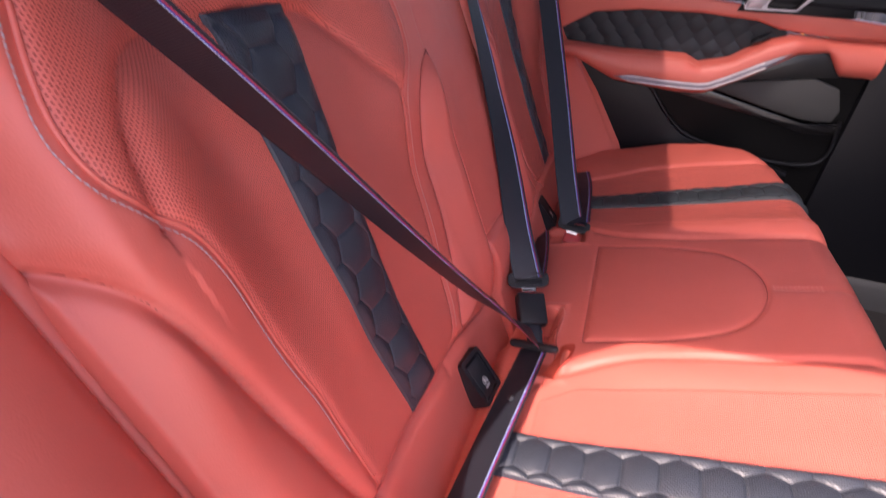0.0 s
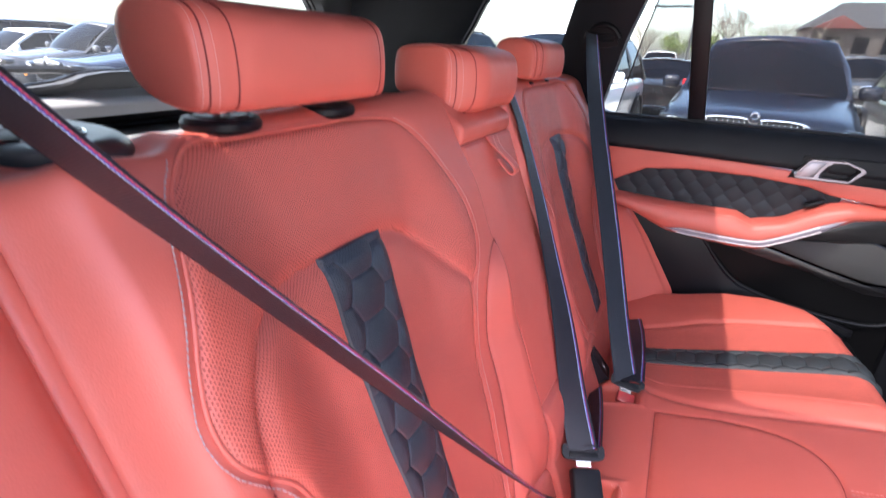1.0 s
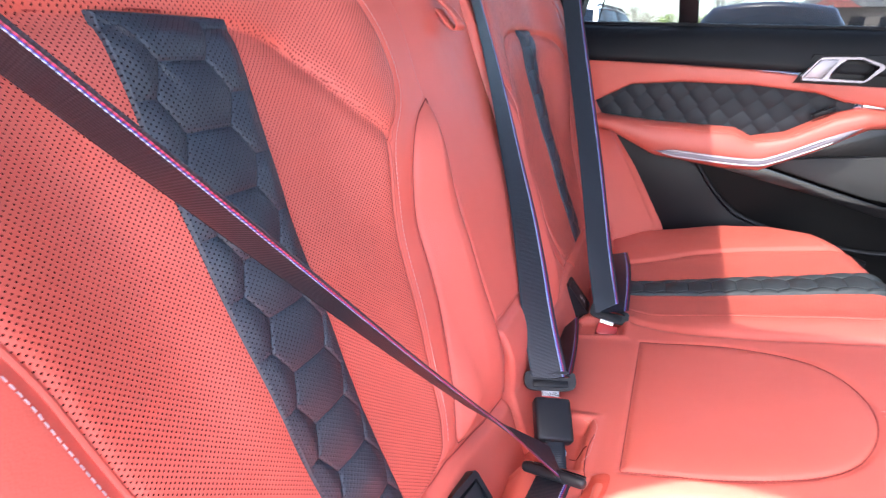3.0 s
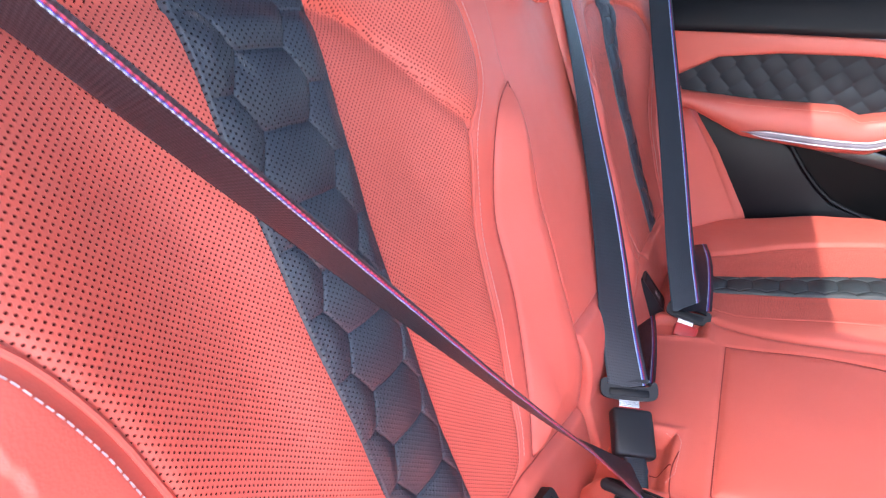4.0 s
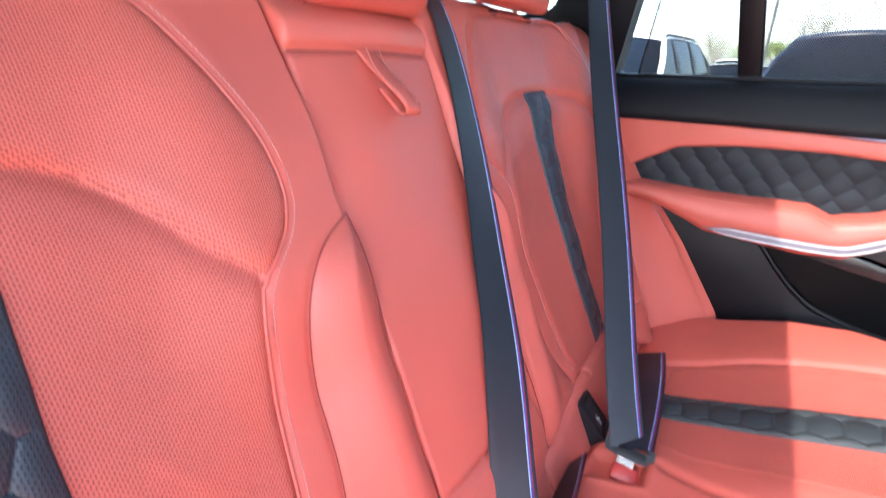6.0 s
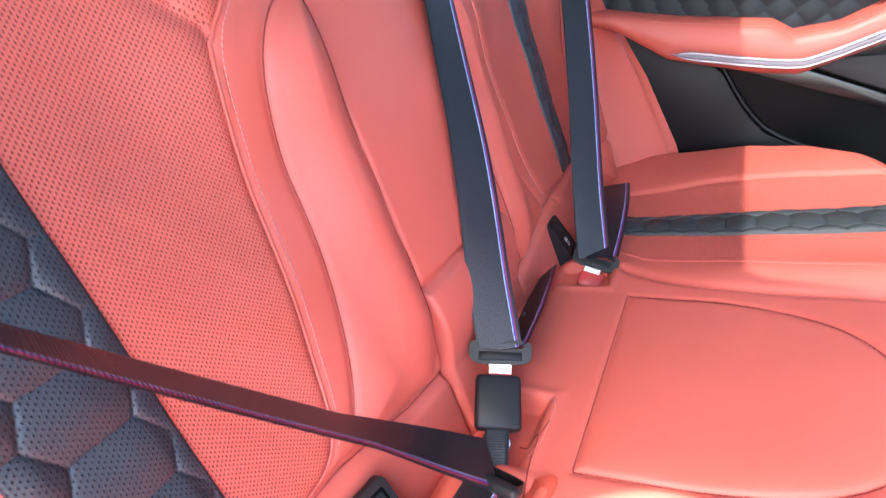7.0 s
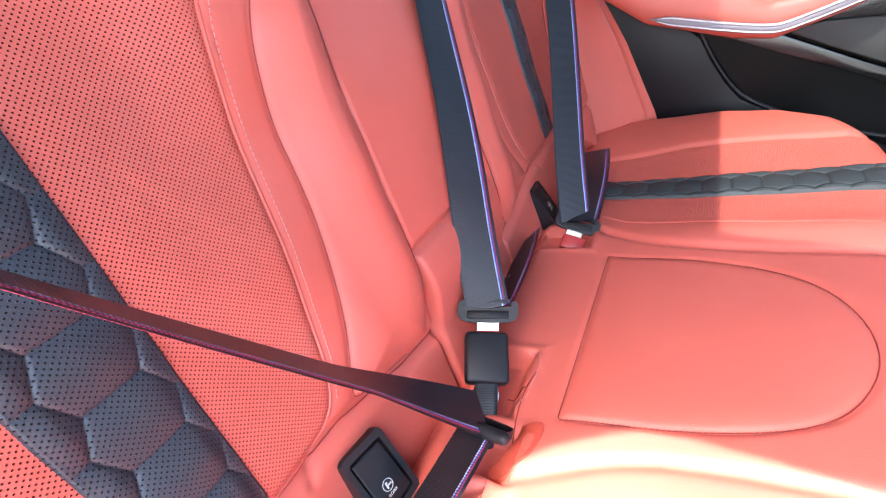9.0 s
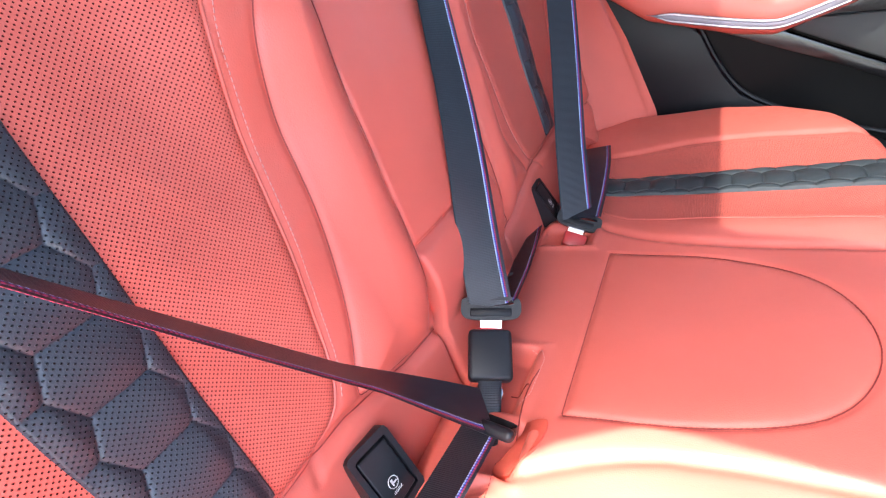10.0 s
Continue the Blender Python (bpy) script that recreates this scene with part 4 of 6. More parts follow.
def stud(parent, at, out):
    """A small plastic stop button set in a strap."""
    at, out = Vector(at), Vector(out).normalized()
    bm = bmesh.new()
    rings = [[bm.verts.new(at + out * h + r * (math.cos(a) * out.orthogonal().normalized() + math.sin(a) * out.cross(out.orthogonal().normalized()))) for a in np.linspace(0, 2 * math.pi, 14, endpoint=False)] for r, h in ((0.0042, -0.001), (0.0042, 0.0015), (0.0030, 0.0030))]
    for lo, hi in zip(rings, rings[1:]):
        for i in range(14):
            bm.faces.new((lo[i], lo[(i + 1) % 14], hi[(i + 1) % 14], hi[i]))
    bm.faces.new(rings[-1])
    part("stop_button", bm, M_GREYTRIM, parent, "small grey stop button")


buckle = thing("centre_belt_buckle", (0.105, -0.10, 0.77), "black belt buckle on a short strap, latched", "belt buckle")
turn = frame_of((0.90, 0.42, -0.05), (-0.30, 0.75, 0.45))
box = part("housing", rbox((0.046, 0.054, 0.021), 0.005, 3, (0.106, -0.106, 0.792), turn), M_BUCKLE, buckle)
part("release_button", rbox((0.028, 0.004, 0.012), 0.001, 1, Vector((0.106, -0.106, 0.792)) + turn @ Vector((0, 0.027, 0)), turn), M_BUCKLERED, box, "red release button")
ring = [Vector((0.118, -0.138, 0.773)) + turn @ Vector((0.0125 * math.cos(a), 0.0125 * math.sin(a), 0.004)) for a in np.linspace(0, 2 * math.pi, 24, endpoint=False)]
part("ring", tube_bm(ring, 0.0022, 8, True), M_STEEL, buckle, "bright steel ring")
strap = rounded([(0.115, -0.128, 0.782), (0.121, -0.145, 0.777), (0.128, -0.165, 0.764), (0.130, -0.180, 0.740)], 2, False)
pts = np.array([[Vector(p) + Vector((0.9, 0.42, 0)) * w for w in np.linspace(-0.012, 0.012, 6)] for p in strap])
ob = sheet("strap", pts, np.stack(np.meshgrid(np.linspace(0, 0.024, 6), np.linspace(0, 0.06, len(strap))), -1), M_BELT, buckle)
ob.modifiers.new("thick", "SOLIDIFY").thickness = 0.003

stud(centre, (0.0795, 0.045, 0.7808), (-0.763, 0.018, 0.643))

# far belt: from the pillar down to its red buckle
far = thing("seat_belt", (0.13, 0.2, 0.79), "black belt with edge threads, fastened beside the far door", "seat belt", "rear seat belts")
belt_strip(far, [(-0.1182, 0.5869, 1.4546), (-0.0932, 0.5602, 1.3589), (-0.0643, 0.5276, 1.2662), (-0.0323, 0.4886, 1.1771), (0.0009, 0.4429, 1.0917), (0.0338, 0.3906, 1.01), (0.065, 0.3326, 0.9316), (0.0955, 0.2707, 0.8559), (0.1293, 0.2110, 0.784)],
           [(0.461, 0.88, -0.111), (0.687, 0.725, -0.042), (0.797, 0.603, 0.001), (0.85, 0.527, -0.012), (0.87, 0.48, -0.05), (0.93, 0.30, -0.1)])
tongue(far, (0.132, 0.211, 0.778), (0.97, 0.03, -0.1), (-0.2, 0.6, 0.6), "black belt tongue with a steel blade")
belt_strip(far, [(0.140, 0.205, 0.792), (0.135, 0.280, 0.800), (0.125, 0.370, 0.805), (0.110, 0.470, 0.790)], [(0.92, 0.05, 0.30), (0.92, 0.05, 0.30)], edge=1, name="lap_webbing")
far_buckle = thing("belt_buckle", (0.13, 0.17, 0.77), "red-topped belt buckle sunk in the cushion", "belt buckle", "belt buckles")
part("housing", rbox((0.034, 0.022, 0.016), 0.003, 2, (0.134, 0.181, 0.763), frame_of((0.97, 0.05, -0.1), (-0.1, 0.7, 0.6))), M_BUCKLERED, far_buckle)

# near belt: from the near pillar, close past the eye, to the buckle
near = thing("seat_belt", (0.13, -0.17, 0.79), "black belt with coloured edge threads, fastened across the seat", "seat belt", "rear seat belts")
NB_W = [(0.937, -0.016, 0.349), (0.942, -0.155, 0.299), (0.949, -0.142, 0.281), (0.948, -0.232, 0.216), (0.93, -0.32, 0.182), (0.60, -0.76, -0.20)]
belt_strip(near, [(-0.1477, -0.6285, 1.438), (-0.1136, -0.5755, 1.3544), (-0.0787, -0.5191, 1.2733), (-0.0449, -0.462, 1.1923), (-0.0125, -0.4047, 1.1108), (0.0199, -0.347, 1.0296), (0.0537, -0.2884, 0.9496), (0.0898, -0.2295, 0.8709), (0.1279, -0.1713, 0.7926)], NB_W, edge=1)
tongue(near, (0.1285, -0.179, 0.790), (0.85, -0.15, 0.25), (-0.3, -0.7, 0.55), "black belt tongue", plate=False, looped=True)
belt_strip(near, [(0.128, -0.186, 0.790), (0.122, -0.240, 0.785), (0.112, -0.330, 0.782), (0.098, -0.470, 0.775)], [(0.80, -0.2, 0.5), (0.80, -0.2, 0.5)], edge=1, name="lap_webbing")

stud(near, (0.117, -0.282, 0.7842), (-0.5, 0.05, 0.82))


# the cabin sides -------------------------------------------------------------
def side_y(z):
    return 0.71 - (z - 1.26) * 0.3056


def far_side(a, b, d):
    return Vector((a, side_y(b) + d, b))


def near_side(a, b, d):
    return Vector((a, -side_y(b) - d, b))


QUARTER = rounded([(-0.525, 1.392), (-0.470, 1.462), (-0.435, 1.516), (-0.385, 1.577), (-0.320, 1.600), (-0.165, 1.612), (-0.160, 1.590), (-0.205, 1.430), (-0.228, 1.385), (-0.300, 1.375)], 2)
PILLARS = [(-1.04, 1.05), (-0.100, 1.05), (-0.092, 1.262), (-0.045, 1.450), (-0.006, 1.556), (0.028, 1.604), (0.06, 1.66), (-0.80, 1.66), (-0.86, 1.50), (-1.04, 1.25)]
for side, place, y in (("far", far_side, 1), ("near", near_side, -1)):
    pillar = thing("rear_pillar_trim", (-0.3, y * 0.7, 1.1), "black pillar trim round the rear quarter window", "pillar trim", "pillar trims")
    edge = PILLARS if y > 0 else PILLARS[:1] + [(0.090, 1.05), (0.010, 1.150), (-0.050, 1.240), (-0.078, 1.330), (-0.078, 1.420), (-0.070, 1.460), (-0.056, 1.512), (-0.035, 1.548), (-0.012, 1.571), (0.016, 1.590), (0.054, 1.598), (0.10, 1.62)] + PILLARS[6:]
    part("panel", ring_panel(QUARTER, edge, place, 0.05 if y > 0 else 0.012), M_SOFT, pillar)
    slot = rounded([(-0.140, 1.425), (-0.065, 1.425), (-0.062, 1.455), (-0.075, 1.478), (-0.130, 1.478), (-0.145, 1.455)], 2)
    part("belt_guide", ring_panel(rounded([(-0.132, 1.440), (-0.072, 1.440), (-0.074, 1.455), (-0.130, 1.455)], 1), slot, lambda a, b, d, p=place: p(a, b, d - 0.014), 0.016, 48), M_PLASTIC, pillar, "black belt guide slot")
    hood = [place(a, b, -0.010) for a, b in rounded([(-0.142, 1.448), (-0.128, 1.470), (-0.102, 1.478), (-0.076, 1.470), (-0.062, 1.448)], 2, False)]
    part("guide_rim", tube_bm(hood, 0.007, 8), M_PLASTIC, pillar)
    win = thing("window_quarter", (-0.35, y * 0.66, 1.5), "fixed rear quarter window, clear on the far side, darkened on the near against sun", "window", kind="structure")
    # far pane clear; near pane, out of view, darkened to keep sun off the seat
    part("pane" if y > 0 else "sun_stop_pane", prism(QUARTER, place, 0.034, 0.038), M_QUARTERGLASS if y > 0 else M_SUNSTOP, win, smooth=False)
    gask = [place(a, b, 0.026) for a, b in QUARTER]
    part("gasket", tube_bm(gask, 0.006, 6, True), M_PLASTIC, win)

# far door --------------------------------------------------------------------
def door_at(a, b, d):
    return Vector((a, 0.672 + d, b))


door = thing("door_far", (0.35, 0.70, 0.5), "closed rear door with red leather, dark quilting and a bright strip", "car door", kind="structure")
# upper dark shelf under the glass
rows = []
for k, (z, y) in enumerate([(1.184, 0.668), (1.190, 0.664), (1.200, 0.664), (1.235, 0.676), (1.252, 0.686), (1.262, 0.700), (1.264, 0.735)]):
    rows.append([(x, y, z - 0.020 * max(0, (x - 0.15)) * (1 if k < 4 else 0)) for x in np.linspace(-0.13, 1.00, 40)])
rows = np.array(rows)
sheet("upper_trim", rows, np.zeros(rows.shape[:2] + (2,)), M_SOFT, door, "soft black trim under the window", flip=True)
part("window_seal", tube_bm([(x, 0.705, 1.264) for x in np.linspace(-0.085, 0.98, 20)], 0.005, 6), M_PLASTIC, door)
# red band
part("red_band", prism([(-0.13, 1.10), (-0.02, 1.092), (0.058, 1.136), (0.165, 1.148), (0.300, 1.150), (0.420, 1.142), (0.470, 1.128), (0.560, 1.120), (0.690, 1.120), (0.690, 1.150), (0.52, 1.166), (0.28, 1.182), (-0.13, 1.188)], door_at, 0.0, 0.04, 0.006, 3), M_RED, door, "red leather upper band")
# quilted inset
gx, gz = np.meshgrid(np.linspace(-0.07, 0.49, 220), np.linspace(1.040, 1.160, 60))
cell, mid = hexes(gz, gx, 0.026, 0.046, 1.098)
gy = 0.688 - puffed(cell, mid, 0.024, 0.0034, 0.0008)
sheet("quilted_inset", np.stack([gx, gy, gz], -1), np.stack([gx, gz], -1), M_DARKPLAIN, door, "dark quilted leather inset", flip=True)
# armrest: a long red roll that climbs to the front
top = [(-0.10, 1.066), (0.00, 1.064), (0.13, 1.058), (0.29, 1.060), (0.325, 1.045), (0.385, 1.060), (0.455, 1.105), (0.50, 1.120), (0.58, 1.116), (0.69, 1.118)]
low = [(-0.10, 1.040), (0.03, 1.030), (0.137, 0.984), (0.29, 0.972), (0.355, 0.976), (0.44, 1.025), (0.52, 1.082), (0.585, 1.088), (0.620, 1.040), (0.690, 1.040)]
a, b = resample(top, 90, False), resample(low, 90, False)
prof = [(0.0, 0.700), (0.02, 0.672), (0.08, 0.650), (0.20, 0.638), (0.40, 0.632), (0.70, 0.633), (0.90, 0.640), (1.0, 0.652), (1.02, 0.690)]
rows = []
for t, y in prof:
    rows.append([(p[0] * (1 - t) + q[0] * t, y + 0.03 * smoothstep(np.array((p[0] - 0.50) / 0.08)) * (y < 0.69), p[1] * (1 - t) + q[1] * t) for p, q in zip(a, b)])
rows = np.array(rows)
sheet("armrest", rows, np.zeros(rows.shape[:2] + (2,)), M_RED, door, "red leather armrest", flip=False)
part("stitching", stitches([(x, z - 0.009) for x, z in top[1:8]], lambda x, z, d: Vector((x, 0.6445 - d, z)), 0.001, 0.005, 0.0034, 0.0005), M_REDTHREAD, door)
# bright strip let into the armrest's lower edge
strip_line = rounded([(0.135, 0.998), (0.335, 0.992), (0.375, 1.006), (0.505, 1.086)], 2, False)
pl = resample(strip_line, 60, False)
tan = np.gradient(pl, axis=0)
tan /= np.linalg.norm(tan, axis=1)[:, None]
nor = np.stack([-tan[:, 1], tan[:, 0]], -1)
wide = 0.0085 * smoothstep(np.minimum(np.linspace(0, 8, 60), np.linspace(4, 0, 60) * 1.0 + 0.3))
rows = np.array([[(p[0] + n[0] * w * k, 0.6275 - 0.004 * (1 - k * k) + 0.03 * smoothstep(np.array((p[0] - 0.46) / 0.06)) * 0.4, p[1] + n[1] * w * k) for k in np.linspace(-1, 1, 9)] for p, n, w in zip(pl, nor, wide)])
strip = sheet("bright_strip", rows, np.zeros(rows.shape[:2] + (2,)), M_STRIP, door, "satin metal strip with a light line", flip=False)
for off in (0.74, -0.62):
    rows2 = np.array([[(p[0] + n[0] * w * (k * 0.15 + off), 0.6218 + 0.003 * abs(off) - 0.002 * (1 - k * k) + 0.03 * smoothstep(np.array((p[0] - 0.46) / 0.06)) * 0.4, p[1] + n[1] * w * (k * 0.15 + off)) for k in np.linspace(-1, 1, 5)] for p, n, w in zip(pl[3:-8], nor[3:-8], wide[3:-8])])
    sheet("light_line", rows2, np.zeros(rows2.shape[:2] + (2,)), M_LAMP, strip)
# dark woven triangle, grey loudspeaker panel, lower door
part("mesh_corner", prism([(0.37, 0.995), (0.44, 1.030), (0.515, 1.084), (0.590, 1.090), (0.625, 1.038), (0.44, 1.012)], door_at, 0.006, 0.03, 0.001), M_WEAVE, door, "black woven corner panel")
part("speaker_panel", prism(rounded([(0.352, 0.990), (0.44, 1.010), (0.628, 1.036), (0.668, 0.940), (0.600, 0.932), (0.480, 0.958)], 1), door_at, 0.002, 0.03, 0.004), M_SPEAKER, door, "grey loudspeaker panel")
part("pillar_edge", prism([(0.690, 0.50), (0.690, 1.19), (0.98, 1.19), (0.98, 0.50)], door_at, 0.02, 0.06, 0.006), M_PLASTIC, door)
part("lower_panel", prism([(-0.15, 0.50), (-0.15, 1.08), (0.03, 1.05), (0.14, 1.00), (0.36, 0.99), (0.69, 1.05), (0.69, 0.50)], door_at, 0.038, 0.08), M_DOORBLACK, door, "black lower door panel")
part("rear_facing", prism(rounded([(-0.05, 1.045), (0.03, 1.035), (0.14, 0.985), (0.225, 0.980), (0.290, 0.895), (0.360, 0.838), (0.62, 0.800), (0.62, 0.760), (0.10, 0.76)], 1), door_at, 0.027, 0.06, 0.006, 3), M_PLASTIC, door, "black moulded door facing")
rim = [door_at(x, z, 0.028) for x, z in rounded([(0.228, 0.976), (0.296, 0.892), (0.365, 0.842), (0.55, 0.812), (0.660, 0.815), (0.690, 0.850), (0.676, 0.935)], 2, False)]
part("pocket_rim", tube_bm(rim, 0.005, 8), M_PLASTIC, door)
# a black plate stands in for the shade in the pocket's gap
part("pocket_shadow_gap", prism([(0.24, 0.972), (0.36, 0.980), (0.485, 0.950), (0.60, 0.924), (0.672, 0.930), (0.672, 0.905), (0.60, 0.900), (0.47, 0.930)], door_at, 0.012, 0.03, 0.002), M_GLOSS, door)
part("door_bin", prism(rounded([(0.36, 0.79), (0.52, 0.80), (0.62, 0.765), (0.66, 0.70), (0.40, 0.70)], 2), door_at, -0.02, 0.03, 0.01), M_PLASTIC, door)
# handle: a satin loop round a dark hollow
loop = [(0.366, 1.168), (0.392, 1.211), (0.398, 1.214), (0.470, 1.217), (0.512, 1.203), (0.516, 1.196), (0.492, 1.168), (0.486, 1.164), (0.372, 1.163)]
hole = [(0.422, 1.169), (0.444, 1.211), (0.472, 1.212), (0.505, 1.199), (0.487, 1.169)]
loop, hole = [[(0.441 + (a - 0.441) * 0.86, 1.190 + (b - 1.190) * 0.86) for a, b in pts] for pts in (loop, hole)]
handle = part("handle", ring_panel(hole, loop, lambda a, b, d: door_at(a, b, d - 0.030), 0.018, 64), M_CHROME, door, "satin metal door handle")
part("handle_plate", prism([(0.372, 1.160), (0.392, 1.216), (0.58, 1.218), (0.60, 1.160)], door_at, -0.006, 0.01, 0.003), M_PLASTIC, handle)
part("lever", prism([(0.381, 1.172), (0.401, 1.206), (0.431, 1.208), (0.413, 1.171)], door_at, -0.034, -0.012, 0.003), M_CHROME, handle)
part("window_switch", rbox((0.040, 0.012, 0.010), 0.003, 2, (0.440, 0.668, 1.106), Matrix.Rotation(radians(-28), 3, "Y")), M_PLASTIC, door)
# window frame, divider, pane
OPEN = [(-0.092, 1.262), (-0.045, 1.450), (-0.006, 1.556), (0.015, 1.588), (0.050, 1.608), (0.10, 1.616), (0.95, 1.616), (0.99, 1.262)]
window = thing("window_far_door", (0.4, 0.66, 1.27), "tinted rear door window with a raised mesh sunshade", "window", kind="structure")
part("window_frame", ring_panel(OPEN, [(-0.115, 1.25), (-0.06, 1.46), (-0.02, 1.575), (0.03, 1.625), (0.10, 1.64), (1.0, 1.64), (1.04, 1.25)], lambda a, b, d: far_side(a, b, d + 0.008), 0.045, 96), M_PLASTIC, window)
part("divider", prism([(0.132, 1.258), (0.172, 1.258), (0.112, 1.618), (0.072, 1.618)], far_side, 0.0, 0.03, 0.004), M_PLASTIC, window)
part("pane", prism(OPEN, far_side, 0.040, 0.044), M_GLASS, window, smooth=False)
shade = thing("window_sunshade", (0.4, 0.68, 1.27), "black mesh sunshade hooked to the window top", "sunshade")
net = np.array([[far_side(x0 + (0.97 - x0) * k, z, 0.016) for k in np.linspace(0, 1, 30)] for z in np.linspace(1.262, 1.592, 20) for x0 in [np.interp(z, [1.262, 1.45, 1.556, 1.592], [-0.048, -0.010, 0.018, 0.030])]])
flatnet = np.array([[(0.97 * k, z) for k in np.linspace(0, 1, 30)] for z in np.linspace(1.262, 1.592, 20)])
sheet("mesh", net, flatnet, M_SHADE, shade)
part("edge_wire", tube_bm([far_side(x, z, 0.016) for z, x in ((1.262, -0.048), (1.45, -0.010), (1.556, 0.018), (1.592, 0.030))], 0.0018, 6), M_PLASTIC, shade)
part("top_bar", prism([(0.022, 1.584), (0.022, 1.597), (0.97, 1.597), (0.97, 1.584)], far_side, 0.006, 0.022, 0.003), M_PLASTIC, shade)
part("cross_thread", tube_bm([far_side(x, 1.520, 0.020) for x in (0.003, 0.04, 0.088)], 0.0022, 6), M_PLASTIC, shade)
for x in (0.205, 0.405, 0.75):
    part("hook", rbox((0.022, 0.012, 0.030), 0.003, 2, far_side(x, 1.598, 0.006)), M_PLASTIC, shade)

# rear end: tailgate frame, window, cargo cover -------------------------------
def tail_at(a, b, d):
    """a: across, b: height."""
    return Vector((-1.05 + (b - 1.25) * 0.714 - d, a, b))


GATE = rounded([(-0.44, 1.548), (0.0, 1.556), (0.30, 1.550), (0.43, 1.538), (0.520, 1.510), (0.552, 1.470), (0.545, 1.395), (0.505, 1.318), (0.32, 1.300), (0.13, 1.303), (0.075, 1.330), (-0.075, 1.330), (-0.13, 1.303), (-0.32, 1.300), (-0.505, 1.318), (-0.545, 1.395), (-0.552, 1.470), (-0.52, 1.512)], 1)
gate = thing("tailgate", (-1.05, 0, 1.2), "closed tailgate with dark grey window trim", "tailgate", kind="structure")
part("trim", ring_panel(GATE, [(-0.70, 1.245), (0.66, 1.245), (0.685, 1.48), (0.60, 1.57), (0.20, 1.60), (-0.20, 1.60), (-0.60, 1.57), (-0.685, 1.48)], tail_at, 0.05, 120), M_GATE, gate, "grey trim round the rear window")
part("outer_frame", ring_panel(GATE, [(-0.86, 1.12), (0.86, 1.12), (0.86, 1.74), (-0.86, 1.74)], lambda a, b, d: tail_at(a, b, d + 0.053), 0.02, 120), M_PLASTIC, gate)
part("seal", tube_bm([tail_at(a, b, 0.0) for a, b in rounded([(0.66, 1.22), (0.695, 1.48), (0.60, 1.585), (0.20, 1.61), (-0.20, 1.61), (-0.60, 1.585), (-0.695, 1.48), (-0.66, 1.22)], 2, False)], 0.014, 8), M_PLASTIC, gate, "black rubber seal")
a, t = np.meshgrid(np.linspace(-0.63, 0.63, 60), np.concatenate([np.linspace(0, 1, 10), [1.06, 1.12, 1.5]]))
run, fall = np.minimum(t, 1.06), np.maximum(t - 1.0, 0)
raised = 0.026 * smoothstep((0.13 - np.abs(a)) / 0.055) * (1 - smoothstep(t / 0.9))
ledge = np.stack([-1.056 + 0.062 * run, a, 1.299 + raised - 0.030 * run ** 1.5 - 0.05 * fall], -1)
# its pale tone carries the light from the rear window
sheet("ledge", ledge, np.stack([a, t * 0.09], -1), M_LITLEDGE, gate, "grey ledge under the rear window, paled as if lit")
part("lower_strip", prism([(-0.66, 1.195), (0.66, 1.200), (0.66, 1.268), (-0.66, 1.268)], tail_at, -0.004, 0.05, 0.004), M_CAP, gate, "black strip under the rear window")
part("pane", prism(GATE, tail_at, 0.045, 0.049), M_REARGLASS, gate, "rear window glass", smooth=False)
part("pane_edge", tube_bm([tail_at(a, b, 0.040) for a, b in GATE], 0.004, 6, True), M_PLASTIC, gate)
part("lower_body", prism([(-0.70, 0.45), (0.70, 0.45), (0.70, 1.2), (-0.70, 1.2)], lambda a, b, d: Vector((-1.10 - d, a, b)), 0.0, 0.08), M_PLASTIC, gate)
wiper = thing("rear_wiper", (-1.13, -0.05, 1.31), "black rear wiper arm on its raised foot", "wiper")
part("arm", tube_bm(rounded([tuple(tail_at(-0.02, 1.325, 0.07)), tuple(tail_at(-0.16, 1.335, 0.075)), tuple(tail_at(-0.40, 1.325, 0.070))], 1, False), 0.008, 6), M_PLASTIC, wiper)
part("foot", rbox((0.05, 0.07, 0.035), 0.012, 2, tail_at(-0.02, 1.318, 0.07)), M_PLASTIC, wiper)
cover = thing("cargo_cover", (-0.65, 0, 1.19), "pale grey cargo cover pulled out behind the bench", "cargo cover")
gx, gy = np.meshgrid(np.linspace(-1.07, -0.255, 40), np.linspace(-0.66, 0.66, 40))
gz = 1.205 - 0.004 * np.cos(gy * 2) + 0.002 * np.sin(gx * 14)
ob = sheet("sheet", np.stack([gx, gy, gz], -1), np.stack([gx, gy], -1), M_COVER, cover)
ob.modifiers.new("thick", "SOLIDIFY").thickness = 0.003
part("rail", tube_bm([(-1.065, -0.64, 1.208), (-1.065, 0.64, 1.208)], 0.007, 8), M_PLASTIC, cover)
